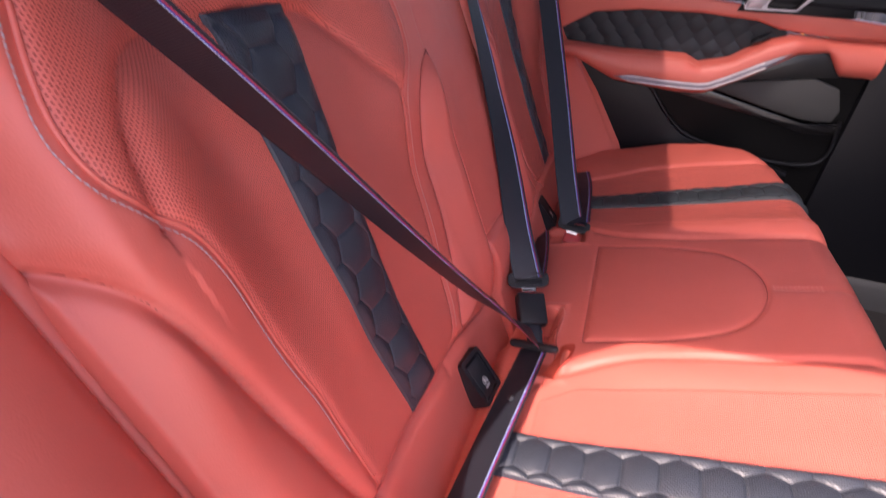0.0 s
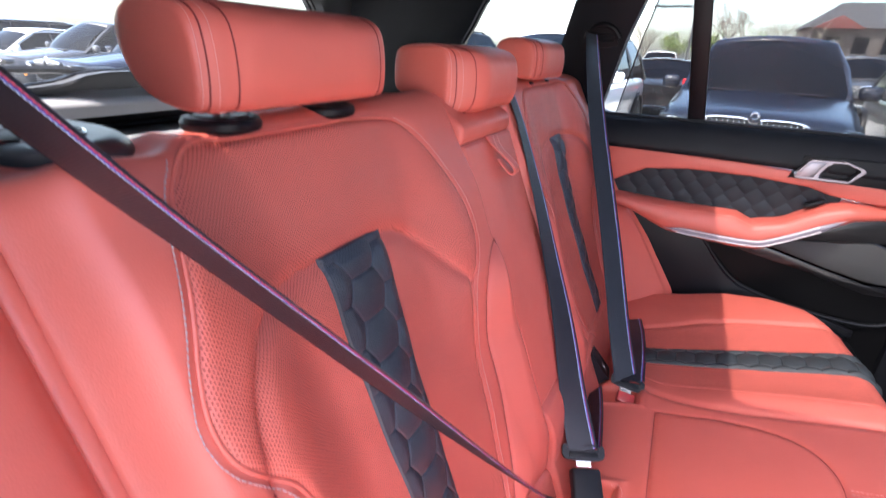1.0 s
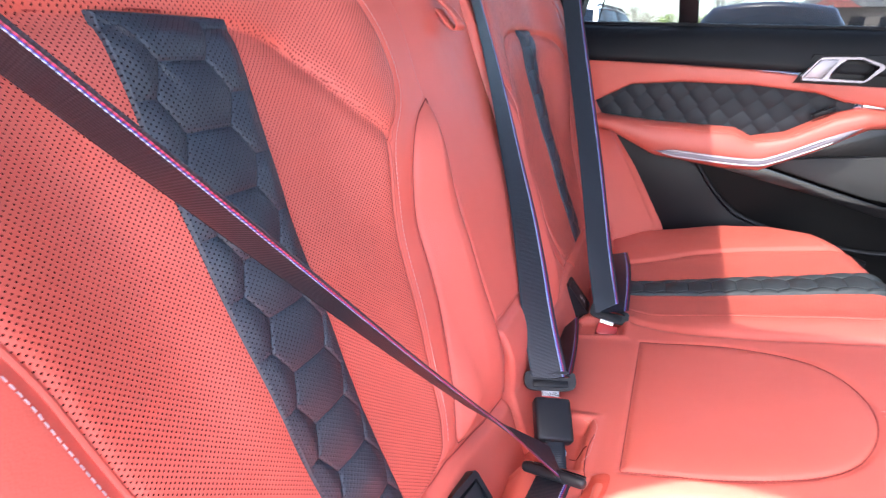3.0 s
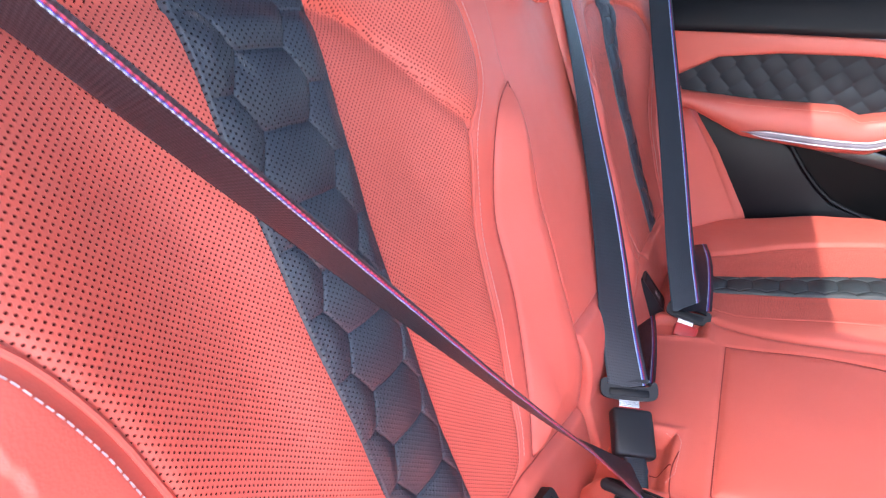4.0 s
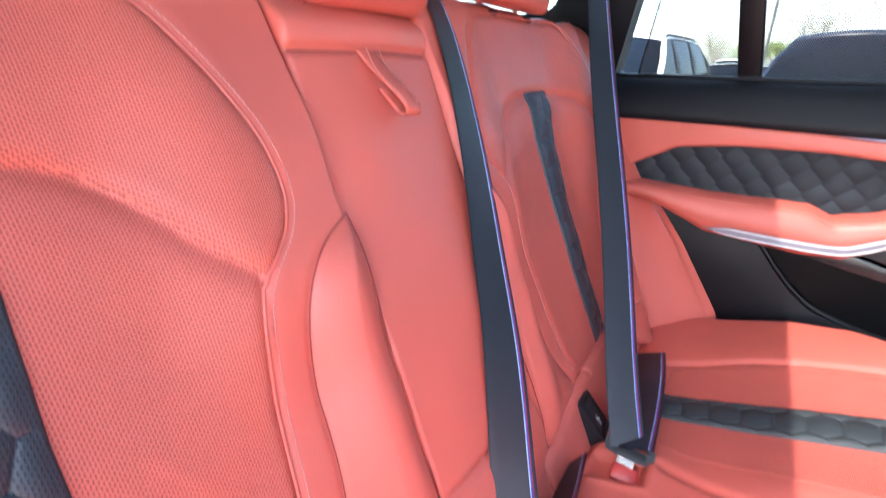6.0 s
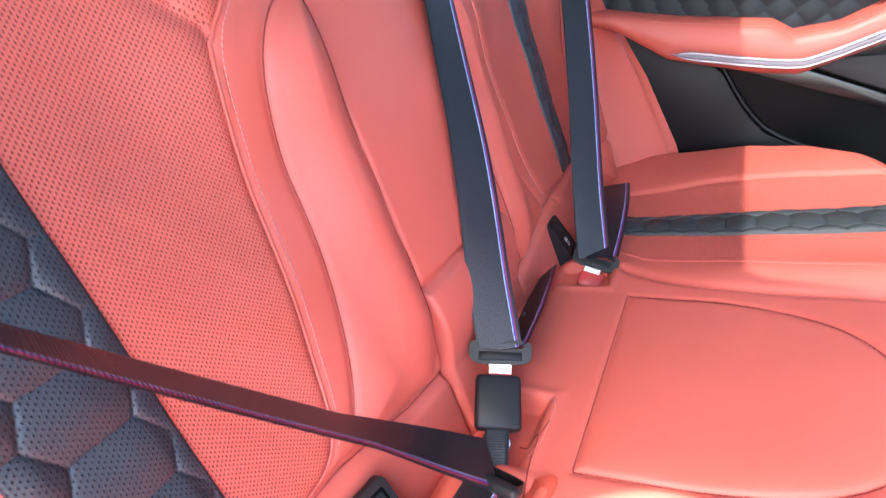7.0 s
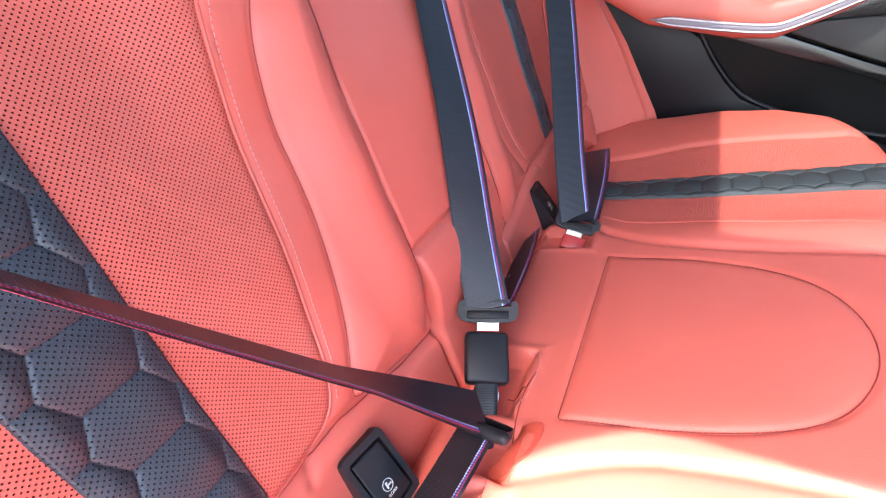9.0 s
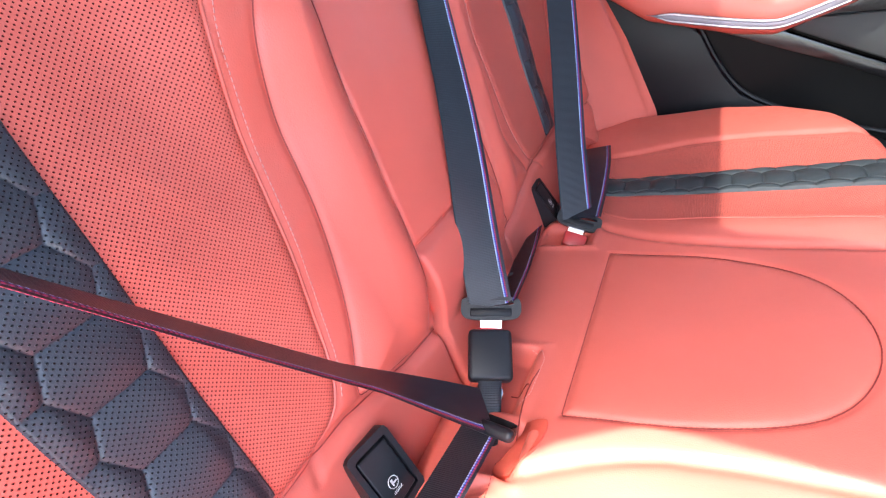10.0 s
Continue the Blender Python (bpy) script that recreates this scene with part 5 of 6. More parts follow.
# black caps on the outer shoulders of the bench
for side in (-1, 1):
    cap = thing("release_cap", (-0.2, side * 0.58, 1.33), "black plastic release cap on the seat shoulder", "seat release", "release caps")
    loop = rounded([(-0.168, 0.571), (-0.161, 0.556), (-0.166, 0.536), (-0.181, 0.511), (-0.211, 0.492), (-0.257, 0.481), (-0.330, 0.478), (-0.420, 0.482), (-0.420, 0.580), (-0.205, 0.577)], 2)
    part("cap", prism(loop, lambda a, b, d: Vector((a, side * b, 1.3500 + 0.03 * (a + 0.21) - d)), 0.0, 0.060, 0.018, 7), M_CAP, cap)
    slot = rounded([(-0.205, 0.526), (-0.203, 0.550), (-0.212, 0.566), (-0.240, 0.567), (-0.262, 0.560), (-0.264, 0.530), (-0.250, 0.516), (-0.222, 0.514)], 2)
    part("lever", prism(slot, lambda a, b, d: Vector((a, side * b, 1.3510 + 0.03 * (a + 0.21) - d)), 0.0, 0.02, 0.001), M_SOFT, cap)
    part("rim", tube_bm([(a, side * b, 1.3509 + 0.03 * (a + 0.21)) for a, b in slot], 0.0008, 5, True), M_STEEL, cap)

# roof, rails, floor ----------------------------------------------------------
roof = thing("ceiling", (0, 0, 1.64), "black cloth headliner round a glass roof", "ceiling", kind="structure")
ROOF_OPEN = rounded([(0.040, -0.357), (0.040, 0.345), (0.98, 0.345), (0.98, -0.357)], 0)
part("headliner", ring_panel(ROOF_OPEN, [(-0.84, -0.60), (-0.84, 0.60), (1.60, 0.60), (1.60, -0.60)], lambda a, b, d: Vector((a, b, 1.635 + 0.012 * math.cos(b * 2.2) + d)), 0.045, 160), M_LINER, roof)
for side in (-1, 1):
    rail = prism([(-0.86, 1.585), (-0.86, 1.70), (1.60, 1.70), (1.60, 1.612), (0.10, 1.612), (-0.3, 1.60)], far_side, -0.004, 0.06, 0.01) if side > 0 else prism([(-0.86, 1.585), (-0.86, 1.70), (1.60, 1.70), (1.60, 1.602), (0.12, 1.599), (0.055, 1.595), (0.020, 1.588), (-0.3, 1.60)], near_side, -0.004, 0.008, 0.003)
    part("roof_rail", rail, M_LINER, roof)
part("rear_header", rbox((0.10, 1.24, 0.05), 0.02, 3, (-0.82, 0, 1.625)), M_LINER, roof)
part("roof_glass", rbox((1.00, 0.76, 0.004), 0, 1, (0.51, -0.006, 1.690)), M_ROOFGLASS, roof, smooth=False)
part("outer_skin", ring_panel(ROOF_OPEN, [(-0.95, -0.64), (-0.95, 0.64), (1.7, 0.64), (1.7, -0.64)], lambda a, b, d: Vector((a, b, 1.705 + d)), 0.006, 160), M_PLASTIC, roof)
floor = thing("floor", (0.4, 0, 0.42), "black carpeted cabin floor", "floor", kind="structure")
gx, gy = np.meshgrid(np.linspace(-1.15, 1.8, 90), np.linspace(-0.72, 0.72, 60))
gz = 0.44 + 0.13 * np.exp(-(gy / 0.14) ** 4) + 0.004 * np.sin(gx * 31) * np.sin(gy * 27)
sheet("carpet", np.stack([gx, gy, gz], -1), np.stack([gx, gy], -1), M_CARPET, floor)
sill = thing("door_sill", (0.5, 0.7, 0.4), "grey-black scuffed door sill trim", "sill", kind="structure")
for side in (-1, 1):
    part("sill_trim", rbox((1.7, 0.10, 0.12), 0.02, 3, (0.75, side * 0.73, 0.47)), M_GREYTRIM, sill)
    part("quarter_lining", prism([(-1.1, 0.40), (-1.1, 1.24), (-0.09, 1.24), (-0.12, 0.40)], lambda a, b, d, s=side: Vector((a, s * (0.715 + d), b)), 0.0, 0.06), M_SOFT, sill)
bpillar = thing("centre_pillar", (1.0, 0.7, 0.5), "black centre pillar trim", "pillar trim", "pillar trims")
part("panel", prism([(0.99, 0.45), (1.22, 0.45), (1.12, 1.66), (1.02, 1.66)], lambda a, b, d: Vector((a, 0.70 - max(0, b - 1.26) * 0.3 + d, b)), 0.0, 0.06, 0.01), M_SOFT, bpillar)
bpillar2 = thing("centre_pillar", (1.0, -0.7, 0.5), "black centre pillar trim", "pillar trim", "pillar trims")
part("panel", prism([(0.99, 0.45), (1.22, 0.45), (1.12, 1.66), (1.02, 1.66)], lambda a, b, d: Vector((a, -0.70 + max(0, b - 1.26) * 0.3 - d, b)), 0.0, 0.06, 0.01), M_SOFT, bpillar2)


def front_seat(y):
    seat = thing("front_seat", (1.15, y, 0.45), "black front seat seen from behind", "seat", "front seats")
    part("back_shell", rbox((0.16, 0.48, 0.66), 0.06, 4, (1.08, y, 0.93), Matrix.Rotation(radians(-14), 3, "Y")), M_SOFT, seat)
    part("cushion", rbox((0.50, 0.50, 0.20), 0.06, 4, (1.38, y, 0.66)), M_SOFT, seat)
    part("headrest", rbox((0.12, 0.28, 0.20), 0.05, 4, (0.97, y, 1.36), Matrix.Rotation(radians(-10), 3, "Y")), M_SOFT, seat)
    part("runner", rbox((0.40, 0.36, 0.12), 0.01, 1, (1.36, y, 0.50)), M_PLASTIC, seat)


front_seat(0.37)
front_seat(-0.37)
# dashboard and windscreen close the cabin to the front
dash = thing("dashboard", (2.1, 0, 0.5), "black dashboard", "dashboard", kind="structure")
part("body", rbox((0.45, 1.42, 0.62), 0.08, 3, (2.15, 0, 0.77)), M_SOFT, dash)
screen = thing("windscreen", (2.0, 0, 1.3), "clear windscreen", "window", kind="structure")
part("pane", prism([(-0.68, 1.08), (0.68, 1.08), (0.58, 1.66), (-0.58, 1.66)], lambda a, b, d: Vector((2.45 - (b - 1.08) * 1.45 + d, a, b)), 0.0, 0.005), M_GLASS, screen, smooth=False)
front_door = thing("door_front_far", (1.6, 0.72, 0.5), "closed front door with black trim", "car door", kind="structure")
part("panel", prism([(1.10, 0.45), (2.40, 0.45), (2.40, 1.06), (1.10, 1.24)], door_at, 0.03, 0.10), M_SOFT, front_door)
front_door2 = thing("door_front_near", (1.6, -0.72, 0.5), "closed front door with black trim", "car door", kind="structure")
part("panel", prism([(1.10, 0.45), (2.40, 0.45), (2.40, 1.06), (1.10, 1.24)], lambda a, b, d: Vector((a, -0.672 - d, b)), 0.03, 0.10), M_SOFT, front_door2)

for ob in bpy.data.objects:
    if ob.name.split(".")[0] == "pane":
        ob.visible_shadow = False

# outside: ground, parked cars, building, trees -------------------------------
M_LOT = plain("pale_concrete_asphalt", (0.41, 0.40, 0.38), 0.9, grain=60, bump=0.4, vary=0.2, broad=0.4, depth=0.004)
M_TYRE = plain("tyre_rubber", (0.018, 0.018, 0.018), 0.85)
M_RIM = plain("dark_alloy", (0.06, 0.06, 0.065), 0.35, metal=0.8, bump=0.0)
M_CARGLASS = plain("dark_car_glass", (0.0035, 0.0055, 0.0095), 0.05, bump=0.0, vary=0.4, broad=2.5, spec=0.04)
M_SLIP = plain("grey_slip", (0.035, 0.042, 0.05), 0.5)
M_AMBER = plain("amber_marker", (0.85, 0.30, 0.02), 0.3, bump=0.0)
M_TAIL = plain("red_tail_lamp", (0.55, 0.01, 0.015), 0.25, bump=0.0)


def paint(name, c):
    return plain(name, c, 0.20, metal=0.15, bump=0.0, vary=0.06, coat=0.30, spec=0.35)


PAINTS = {"white": paint("white_paint", (0.62, 0.63, 0.64)), "blue": paint("dark_blue_paint", (0.006, 0.010, 0.022)),
          "black": paint("black_paint", (0.014, 0.015, 0.018)), "grey": paint("dark_grey_paint", (0.05, 0.052, 0.058))}
lot = thing("ground", (0, 0, 0), "pale sunlit parking lot surface", "ground", kind="structure")
bm = bmesh.new()
bmesh.ops.create_grid(bm, x_segments=60, y_segments=60, size=900)
part("surface", bm, M_LOT, lot, smooth=False)


def parked_car(at, colour, tall=1.74, long=4.85, label="", sedan=False, turn=0.0, rear=False):
    """A car that points to -y, its nose at y = 0 before it is set down."""
    car = thing("parked_car", (0, 0, 0), label, "car", "parked cars")
    body_m = PAINTS[colour]
    half = 0.97
    belt = tall * (0.60 if not sedan else 0.63)
    # lengthwise stations: y, hood or belt height, half width, foot height
    st = [(0.00, 0.68, 0.66, 0.34), (0.05, 0.83, 0.80, 0.26), (0.16, 0.89, 0.90, 0.22), (0.45, belt - 0.11, 0.95, 0.20), (1.00, belt - 0.03, half, 0.22), (1.45, belt + 0.04, half, 0.24), (2.4, belt + 0.03, half, 0.24), (3.5, belt + 0.05, half, 0.24), (4.3, belt + 0.06, 0.95, 0.26), (long - 0.12, belt - 0.02, 0.88, 0.32), (long, 0.80, 0.74, 0.42)]
    st = rounded(st, 2, False)
    ring = []
    bm = bmesh.new()
    for y, top, w, foot in st:
        prof = [(-w * 0.90, foot), (-w * 0.985, foot + 0.12), (-w, foot + 0.26), (-w * 1.0, (foot + top) / 2 + 0.06), (-w * 0.985, top - 0.14), (-w * 0.95, top - 0.06), (-w * 0.86, top - 0.01), (-w * 0.62, top + 0.022), (-w * 0.40, top + 0.028), (-w * 0.34, top + 0.040), (0, top + 0.046)]
        prof = prof + [(-a, b) for a, b in prof[-2::-1]]
        ring.append([bm.verts.new((a, y + 0.10 * (1 - y / 0.5) * (a / 0.9) ** 2 if y < 0.5 else y, b)) for a, b in prof])
    for r0, r1 in zip(ring, ring[1:]):
        for i in range(len(r0) - 1):
            bm.faces.new((r0[i], r0[i + 1], r1[i + 1], r1[i]))
    for r in (ring[0], ring[-1]):
        bm.faces.new(r)
    bmesh.ops.recalc_face_normals(bm, faces=bm.faces[:])
    body = part("body", bm, body_m, car)
    # greenhouse: bowed screens, side panes, a crowned roof
    roof_y = (2.10, 4.20) if not sedan else (2.1, 3.35)
    foot_y = (1.24, long - 0.25) if not sedan else (1.3, 4.25)
    b0, r0 = belt, tall - 0.03
    bw, rw = half * 0.91, half * 0.66

    def band(name, low_at, top_at, bow, material, label=""):
        """A glazed band between a lower and an upper edge, bowed outward."""
        rows = []
        for t in np.linspace(0, 1, 7):
            rows.append([tuple(np.array(low_at(k)) * (1 - t) + np.array(top_at(k)) * t + np.array(bow) * math.sin(t * math.pi)) for k in np.linspace(-1, 1, 15)])
        rows = np.array(rows)
        return sheet(name, rows, np.zeros(rows.shape[:2] + (2,)), material, car, label)

    band("windscreen", lambda k: (bw * k, foot_y[0] + 0.26 * k * k, b0 - 0.02), lambda k: (rw * 1.02 * k, roof_y[0] - 0.10 + 0.16 * k * k, r0 - 0.035 - 0.060 * k * k), (0, -0.06, 0.03), M_CARGLASS, "dark windscreen")
    band("header", lambda k: (rw * 1.02 * k, roof_y[0] - 0.10 + 0.16 * k * k, r0 - 0.035 - 0.060 * k * k), lambda k: (rw * 1.02 * k, roof_y[0] - 0.02 + 0.16 * k * k, r0 + 0.020 - 0.060 * k * k), (0, -0.01, 0.01), body_m)
    band("rear_window", lambda k: (bw * 0.97 * k, foot_y[1] - 0.12 * k * k, b0 - 0.02), lambda k: (rw * 0.96 * k, roof_y[1] - 0.06 * k * k, r0 + 0.016 - 0.060 * k * k), (0, 0.04, 0.02), M_CARGLASS, "dark rear window")
    for side in (-1, 1):
        band("side_window", lambda k: (side * bw, (foot_y[0] + 0.26) * (1 - k) / 2 + (foot_y[1] - 0.12) * (1 + k) / 2, b0 - 0.02), lambda k: (side * rw, (roof_y[0] + 0.16) * (1 - k) / 2 + (roof_y[1] - 0.06) * (1 + k) / 2, r0 - 0.044), (side * 0.03, 0, 0), M_CARGLASS, "dark side glass")
    ru, rv = np.meshgrid(np.linspace(-1.03, 1.03, 17), np.linspace(0, 1, 17))
    ry = (roof_y[0] + 0.16 * ru ** 2 - 0.03) * (1 - rv) + (roof_y[1] - 0.06 * ru ** 2 + 0.06) * rv
    rz = tall - 0.012 - 0.061 * ru ** 2 + 0.030 * np.sin(rv * math.pi) - 0.012 * smoothstep((np.abs(ru) - 0.97) / 0.06)
    top = sheet("roof", np.stack([rw * ru, ry, rz], -1), np.zeros(ru.shape + (2,)), body_m, car)
    top.modifiers.new("thick", "SOLIDIFY").thickness = 0.02
    for side in (-1, 1):
        for low_p, top_p in (((side * bw, foot_y[0] + 0.26), (side * rw, roof_y[0] + 0.16)), ((side * bw, 2.55), (side * rw, 2.62)), ((side * bw, 3.5 if not sedan else 3.7), (side * rw, 3.5 if not sedan else 3.2)), ((side * bw, foot_y[1]), (side * rw * 0.96, roof_y[1]))):
            part("pillar", tube_bm([(*low_p, b0 - 0.03), (low_p[0] * 0.52 + top_p[0] * 0.48 + side * 0.028, (low_p[1] + top_p[1]) / 2, (b0 + r0) / 2 - 0.02), (*top_p, r0 - 0.075)], 0.042 if low_p[1] < 2 else 0.030, 6), body_m if low_p[1] < 2 else M_GLOSS, car)
        part("roof_bar", tube_bm([(side * rw * 0.98, roof_y[0] + 0.25, tall - 0.08), (side * rw * 0.98, roof_y[0] + 0.40, tall - 0.035), (side * rw * 0.98, roof_y[1] - 0.30, tall - 0.035), (side * rw * 0.98, roof_y[1] - 0.15, tall - 0.08)], 0.016, 6), M_PLASTIC, car)
        mirror = part("wing_mirror", rbox((0.22, 0.12, 0.16), 0.05, 3, (side * (half + 0.10), foot_y[0] + 0.42, b0 + 0.08)), body_m, car)
        part("arm", rbox((0.10, 0.06, 0.04), 0.01, 1, (side * (half - 0.01), foot_y[0] + 0.42, b0 + 0.02)), M_PLASTIC, mirror)
        lamp = part("headlamp", prism(rounded([(side * 0.54, 0.82), (side * 0.89, 0.86), (side * 0.91, 0.76), (side * 0.56, 0.72)], 1), lambda a, b, d: Vector((a, 0.000 + 0.22 * max(0, abs(a) - 0.5) ** 1.3 * 1.6 + d, b)), -0.03, 0.10, 0.01), M_GLOSS, car, "dark headlamp with bright rings")
        for lx in (0.60, 0.76):
            part("light_ring", tube_bm([(side * lx + 0.058 * math.cos(q), -0.035 + 0.35 * max(0, lx - 0.5) ** 1.3, 0.785 + 0.026 * math.sin(q) + 0.25 * (lx - 0.68)) for q in np.linspace(0, 2 * math.pi, 12, endpoint=False)], 0.008, 5, True), M_STEEL, lamp)
        part("marker", rbox((0.03, 0.05, 0.13), 0.01, 1, (side * 0.925, 0.33, 0.60)), M_AMBER, car)
        part("tail_lamp", rbox((0.34, 0.10, 0.14), 0.03, 2, (side * 0.66, long - 0.10, 0.95)), M_TAIL, car)
        # broad grille half: bright brow, upright slats with bright heads
        loop = rounded([(side * 0.03, 0.855), (side * 0.12, 0.880), (side * 0.38, 0.872), (side * 0.47, 0.842), (side * 0.46, 0.72), (side * 0.40, 0.56), (side * 0.08, 0.53), (side * 0.025, 0.70)], 2)

        def front_at(a, b, d=0.0):
            return Vector((a, -0.02 + 0.10 * a * a + 0.25 * max(0, b - 0.70) + d, b))

        grille = part("grille", prism(loop, front_at, 0.0, 0.12, 0.01), M_PLASTIC, car, "black grille with bright surround")
        part("surround", tube_bm([front_at(a, b, -0.01) for a, b in loop], 0.005, 6, True), M_PLASTIC, grille)
        brow = rounded([(side * 0.06, 0.868), (side * 0.12, 0.882), (side * 0.38, 0.876), (side * 0.465, 0.846)], 2, False)
        part("brow", tube_bm([front_at(a, b, -0.012) for a, b in brow], 0.013, 6), M_STEEL, grille)
        for k in range(8):
            gx = side * (0.075 + 0.050 * k)
            slat = part("slat", rbox((0.012, 0.03, 0.24), 0.004, 1, front_at(gx, 0.68, 0.004)), M_PLASTIC, grille)
            part("slat_head", rbox((0.014, 0.03, 0.030), 0.004, 1, front_at(gx, 0.838, -0.012)), M_STEEL, slat)
        for wy in (0.92, long - 1.0):
            disc = bmesh.new()
            bmesh.ops.create_cone(disc, cap_ends=True, segments=28, radius1=0.37, radius2=0.37, depth=0.26, matrix=Matrix.Translation((side * 0.86, wy, 0.37)) @ Matrix.Rotation(radians(90), 4, "Y"))
            bmesh.ops.bevel(disc, geom=[e for e in disc.edges if len(e.link_faces) == 2 and any(len(f.verts) > 4 for f in e.link_faces)], offset=0.05, segments=2, affect="EDGES")
            wheel = part("wheel", disc, M_TYRE, car, "black tyre")
            rim = bmesh.new()
            for q in range(10):
                rbox((0.03, 0.045, 0.25), 0.008, 1, Vector((side * 0.985, wy, 0.37)) + Matrix.Rotation(q * math.pi / 5, 3, "X") @ Vector((0, 0, 0.125)), Matrix.Rotation(q * math.pi / 5, 3, "X"), rim)
            part("rim", rim, M_RIM, wheel)
            arch = [(side * 0.972, wy + 0.43 * math.cos(q), 0.37 + 0.43 * math.sin(q)) for q in np.linspace(-0.15, math.pi + 0.15, 18)]
            part("wheel_arch", tube_bm(arch, 0.035, 6), M_PLASTIC, car)
    part("intake", prism(rounded([(-0.62, 0.50), (0.62, 0.50), (0.70, 0.36), (-0.70, 0.36)], 1), lambda a, b, d: Vector((a, 0.02 + 0.12 * a * a + d, b)), -0.02, 0.10, 0.01), M_GLOSS, car)
    part("cowl", rbox((1.30, 0.10, 0.02), 0.008, 1, (0, foot_y[0] + 0.02, belt + 0.040)), M_PLASTIC, car)
    if colour == "blue":
        lean = Matrix.Rotation(-math.atan2(roof_y[0] - foot_y[0], r0 - b0 + 0.05), 3, "X")
        for nx, share, size in ((-0.34, 0.50, (0.14, 0.006, 0.15)),):
            part("windscreen_note", rbox(size, 0, 1, (nx, foot_y[0] + share * (roof_y[0] - foot_y[0]) - 0.006, b0 - 0.05 + share * (r0 - b0 + 0.05)), lean), M_SLIP, car, "pale slip behind the windscreen", smooth=False)
    part("badge", tube_bm([(0.035 * math.cos(q), 0.030, 0.905 + 0.035 * math.sin(q)) for q in np.linspace(0, 2 * math.pi, 16, endpoint=False)], 0.012, 5, True), M_STEEL, car)
    ob_m = Matrix.Translation(at) @ Matrix.Rotation(radians(turn + (180 if rear else 0)), 4, "Z")
    car.matrix_basis = ob_m
    return car


first = {}


def put_car(x, y, colour, label, turn=0.0, rear=False, sedan=False, low=False):
    """The first of a kind is built, the rest are copies of it."""
    key = (colour, sedan, low)
    m = Matrix.Translation((x, y, 0)) @ Matrix.Rotation(radians(turn + (180 if rear else 0)), 4, "Z")
    if key not in first:
        first[key] = parked_car((x, y, 0), colour, (1.62 if low else 1.74) if not sedan else 1.40, 4.9, label, sedan, turn, rear)
        return first[key]
    return tagged(copy_thing(first[key], m), label)


put_car(0.76, 5.10, "blue", "dark blue parked SUV facing the rear door window", -6)
put_car(3.15, 5.05, "grey", "dark grey parked SUV beside the blue one", -6)
put_car(-2.05, 5.0, "white", "white parked SUV in the front row", -6)
put_car(-4.8, 5.0, "blue", "dark blue parked SUV in the front row", -6)
put_car(-7.6, 4.55, "white", "white parked SUV in the front row", -4, low=True)
put_car(-10.3, 4.3, "blue", "dark blue parked SUV in the front row", -4, low=True)
put_car(-12.7, 4.35, "grey", "dark grey parked SUV in the front row", -4, low=True)
put_car(-15.1, 3.9, "white", "white low parked car in the front row", -4, sedan=True)
put_car(-17.7, 4.3, "black", "black parked SUV in the front row", -4, low=True)
put_car(-20.6, 3.9, "white", "white parked SUV in the front row", -4, low=True)
put_car(-25.5, 3.5, "black", "black parked SUV far down the row", -4, low=True)
put_car(-0.55, 16.2, "black", "black parked car showing its red tail lamps", 0, True, True)
put_car(-3.2, 17.5, "grey", "dark grey parked SUV in the second row", 0, True)
put_car(2.2, 19.0, "black", "black parked SUV in the second row", 0)
put_car(5.2, 18.5, "grey", "dark grey parked SUV in the second row", 0)
put_car(8.4, 18.5, "grey", "dark grey parked SUV in the second row", 0)
put_car(-1.6, 26.0, "white", "white parked SUV in the third row", 0)
put_car(1.3, 26.5, "black", "black parked SUV in the third row", 0)
put_car(7.0, 9.6, "black", "black parked SUV past the grey one", 8)

M_WALLB = plain("brown_siding", (0.050, 0.042, 0.040), 0.8, grain=20, bump=0.1)
M_ROOFRED = plain("red_roofing", (0.10, 0.024, 0.022), 0.8, grain=20, bump=0.2)
M_ROOFGREY = plain("grey_shingles", (0.040, 0.040, 0.044), 0.85, grain=20, bump=0.3)
M_BARK = plain("bark", (0.10, 0.075, 0.055), 0.9, grain=40, bump=0.5)
M_TWIG = plain("bare_twigs", (0.17, 0.15, 0.12), 0.9)
M_LEAF = plain("spring_leaves", (0.11, 0.16, 0.04), 0.7, vary=0.4, broad=2.0)
house = thing("distant_building", (16, 62, 0), "long brown building with red and grey gabled roofs", "building")
part("wall", rbox((20, 9, 4.8), 0, 1, (19.4, 64, 2.4)), M_WALLB, house, smooth=False)
bm = bmesh.new()
for x0, x1 in ((8.9, 29.9),):
    v = [bm.verts.new(p) for p in ((x0, 59, 4.7), (x1, 59, 4.7), (x1, 69, 4.7), (x0, 69, 4.7), (x0 + 3, 64, 7.2), (x1 - 3, 64, 7.2))]
    for f in ((0, 1, 5, 4), (2, 3, 4, 5), (1, 2, 5), (3, 0, 4)):
        bm.faces.new([v[i] for i in f])
part("roof", bm, M_ROOFGREY, house, smooth=False)
for gx in (11.2, 21.6):
    bm = bmesh.new()
    v = [bm.verts.new(p) for p in ((gx - 2.0, 58.4, 4.6), (gx + 2.0, 58.4, 4.6), (gx, 58.4, 5.7), (gx - 2.0, 64, 4.6), (gx + 2.0, 64, 4.6), (gx, 64, 5.7))]
    for f in ((0, 1, 2), (0, 2, 5, 3), (1, 4, 5, 2)):
        bm.faces.new([v[i] for i in f])
    part("gable", bm, M_ROOFRED, house, "red gable", smooth=False)
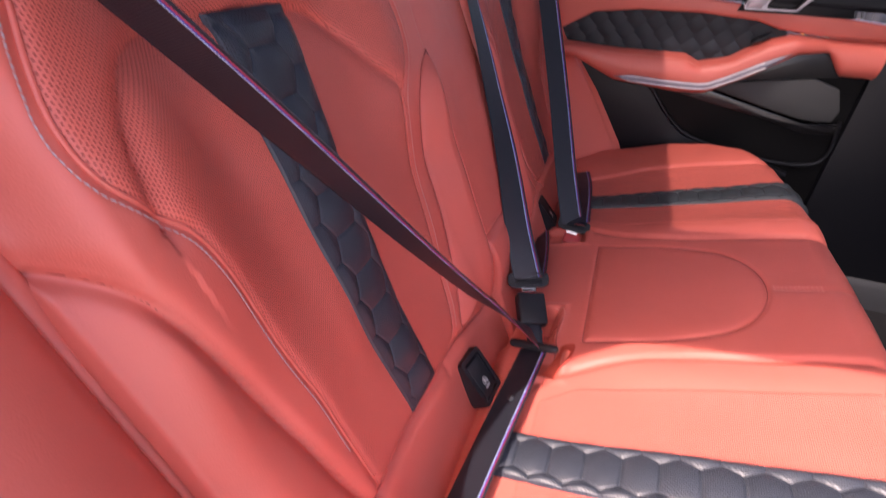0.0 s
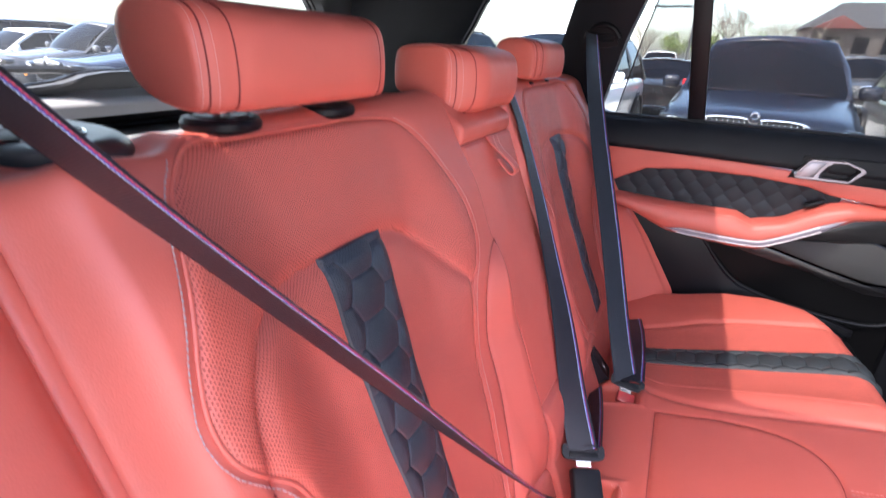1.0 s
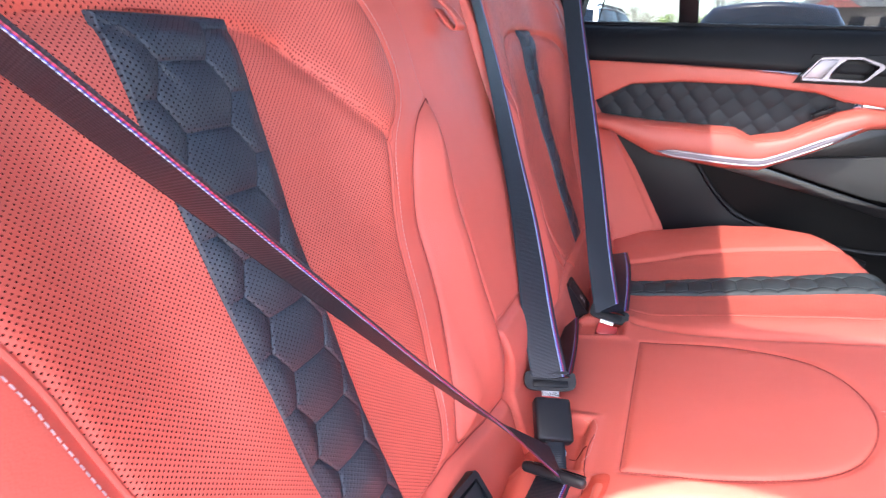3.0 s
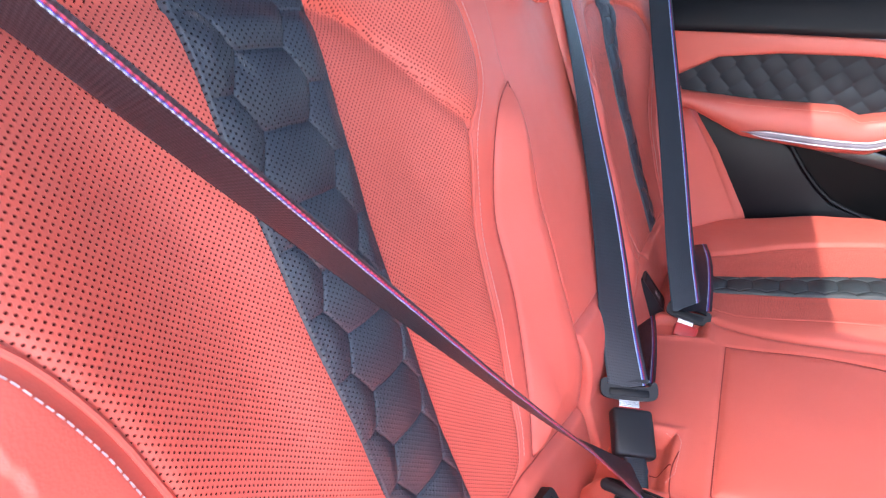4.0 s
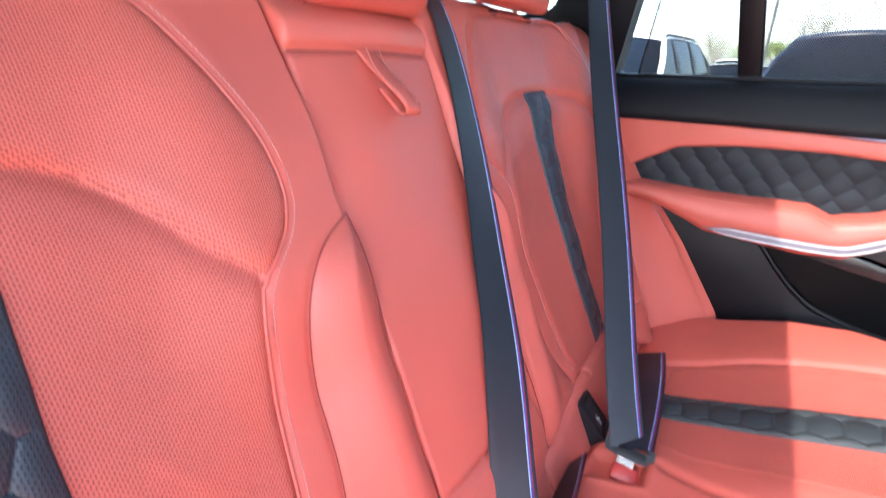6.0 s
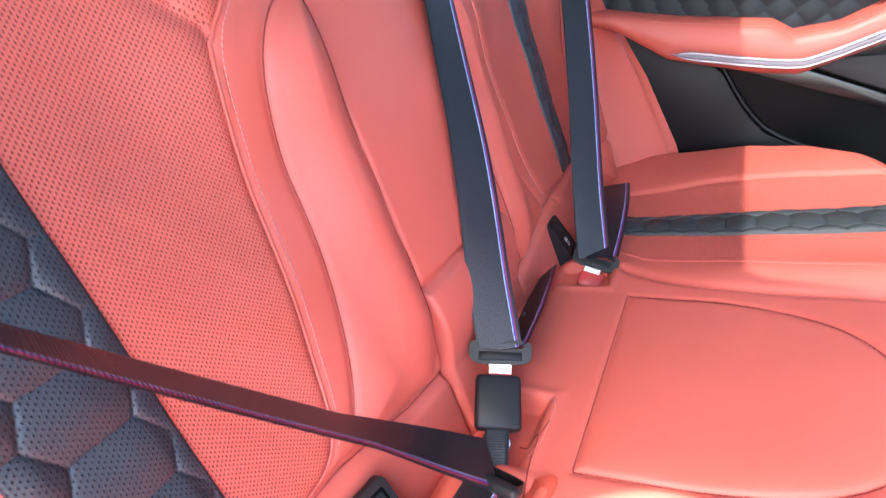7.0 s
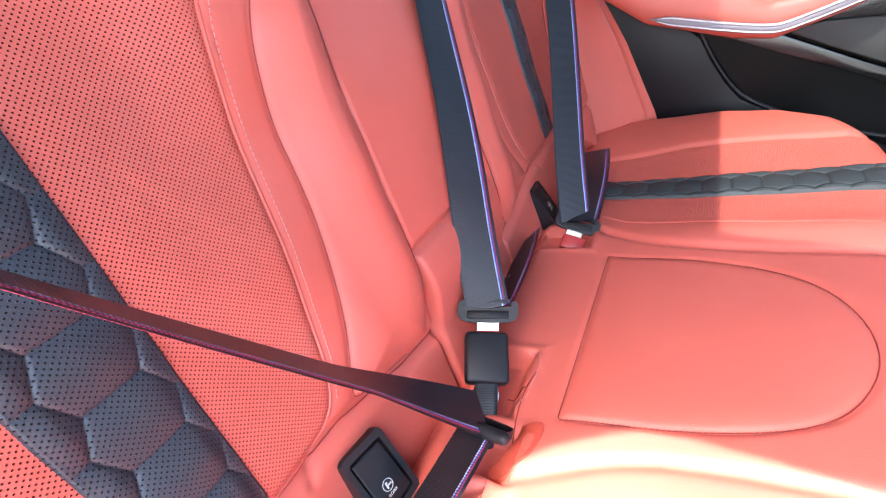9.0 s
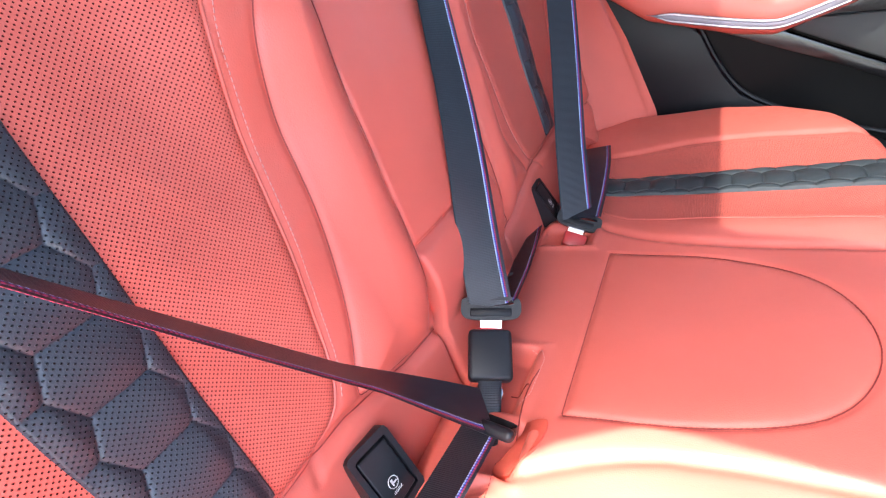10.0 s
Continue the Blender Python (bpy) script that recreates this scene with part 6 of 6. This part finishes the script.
for k in range(8):
    win = part("window", rbox((1.1, 0.12, 1.4), 0, 1, (11.2 + 2.2 * k, 59.46, 3.2)), M_CARGLASS, house, smooth=False)
    part("sill", rbox((1.4, 0.2, 0.12), 0, 1, (11.2 + 2.2 * k, 59.4, 2.45)), M_GREYTRIM, win, smooth=False)


def tree(x, y, h, leafy, seed):
    rnd = random.Random(seed)
    ob = thing("tree", (x, y, 0), "bare spring tree behind the parked cars" if not leafy else "small tree in fresh leaf behind the parked cars", "tree", "trees")
    bm = bmesh.new()

    def limb(p, d, length, r, level):
        q = p + d * length
        pts = [p, p + d * length * 0.5 + Vector((rnd.uniform(-1, 1), rnd.uniform(-1, 1), 0)) * length * 0.05, q]
        tube_bm(pts, r, 5 if level < 2 else 3, bm=bm)
        if level < 4:
            for _ in range(4 if level < 3 else 3):
                nd = (d + Vector((rnd.uniform(-1, 1), rnd.uniform(-1, 1), rnd.uniform(-0.2, 0.7))) * 0.75).normalized()
                limb(p + d * length * rnd.uniform(0.5, 1.0), nd, length * rnd.uniform(0.55, 0.8), r * 0.55, level + 1)
        else:
            tips.append(q)

    tips = []
    limb(Vector((x, y, 0)), Vector((0, 0, 1)), h * 0.36, h * 0.018, 0)
    part("trunk", bm, M_BARK if leafy else M_TWIG, ob, smooth=False)
    if leafy:
        bm = bmesh.new()
        for t in tips:
            for _ in range(5):
                c = t + Vector((rnd.gauss(0, 1), rnd.gauss(0, 1), rnd.gauss(0, 1))) * h * 0.05
                a, b = Vector((rnd.gauss(0, 1), rnd.gauss(0, 1), rnd.gauss(0, 1))).normalized(), Vector((rnd.gauss(0, 1), rnd.gauss(0, 1), rnd.gauss(0, 1))).normalized()
                s = h * 0.022
                bm.faces.new([bm.verts.new(c + a * s), bm.verts.new(c + b * s * 0.6), bm.verts.new(c - a * s), bm.verts.new(c - b * s * 0.6)])
        part("crown", bm, M_LEAF, ob, smooth=False)


for i, (x, y, h, leafy) in enumerate(((2.5, 46, 6.5, False), (5.8, 50, 5.6, False), (9.2, 52, 5.0, False), (0.2, 44, 4.2, True), (-1.6, 45, 4.0, True), (3.8, 44, 4.0, True), (-4.5, 52, 5.5, False), (-8.0, 49, 5.0, False))):
    tree(x, y, h, leafy, 20 + i)
fence = thing("fence", (0, 38, 0), "pale wire fence behind the lot", "fence")
for k in range(24):
    part("post", tube_bm([(-14 + k * 2.2, 38, 0), (-14 + k * 2.2, 38, 1.9)], 0.035, 6), M_GREYTRIM, fence)
for z in (0.1, 0.6, 1.1, 1.6, 1.9):
    part("wire", tube_bm([(-14, 38, z), (37, 38, z)], 0.012, 4), M_GREYTRIM, fence)
mast = thing("lamp_post", (-0.2, 40, 0), "tall slim lamp post", "lamp post")
part("pole", tube_bm([(-0.6, 40, 0), (-0.6, 40, 9.5)], 0.09, 8), M_GREYTRIM, mast)
part("head", rbox((1.2, 0.35, 0.14), 0.03, 2, (-0.2, 40, 9.5)), M_GREYTRIM, mast)
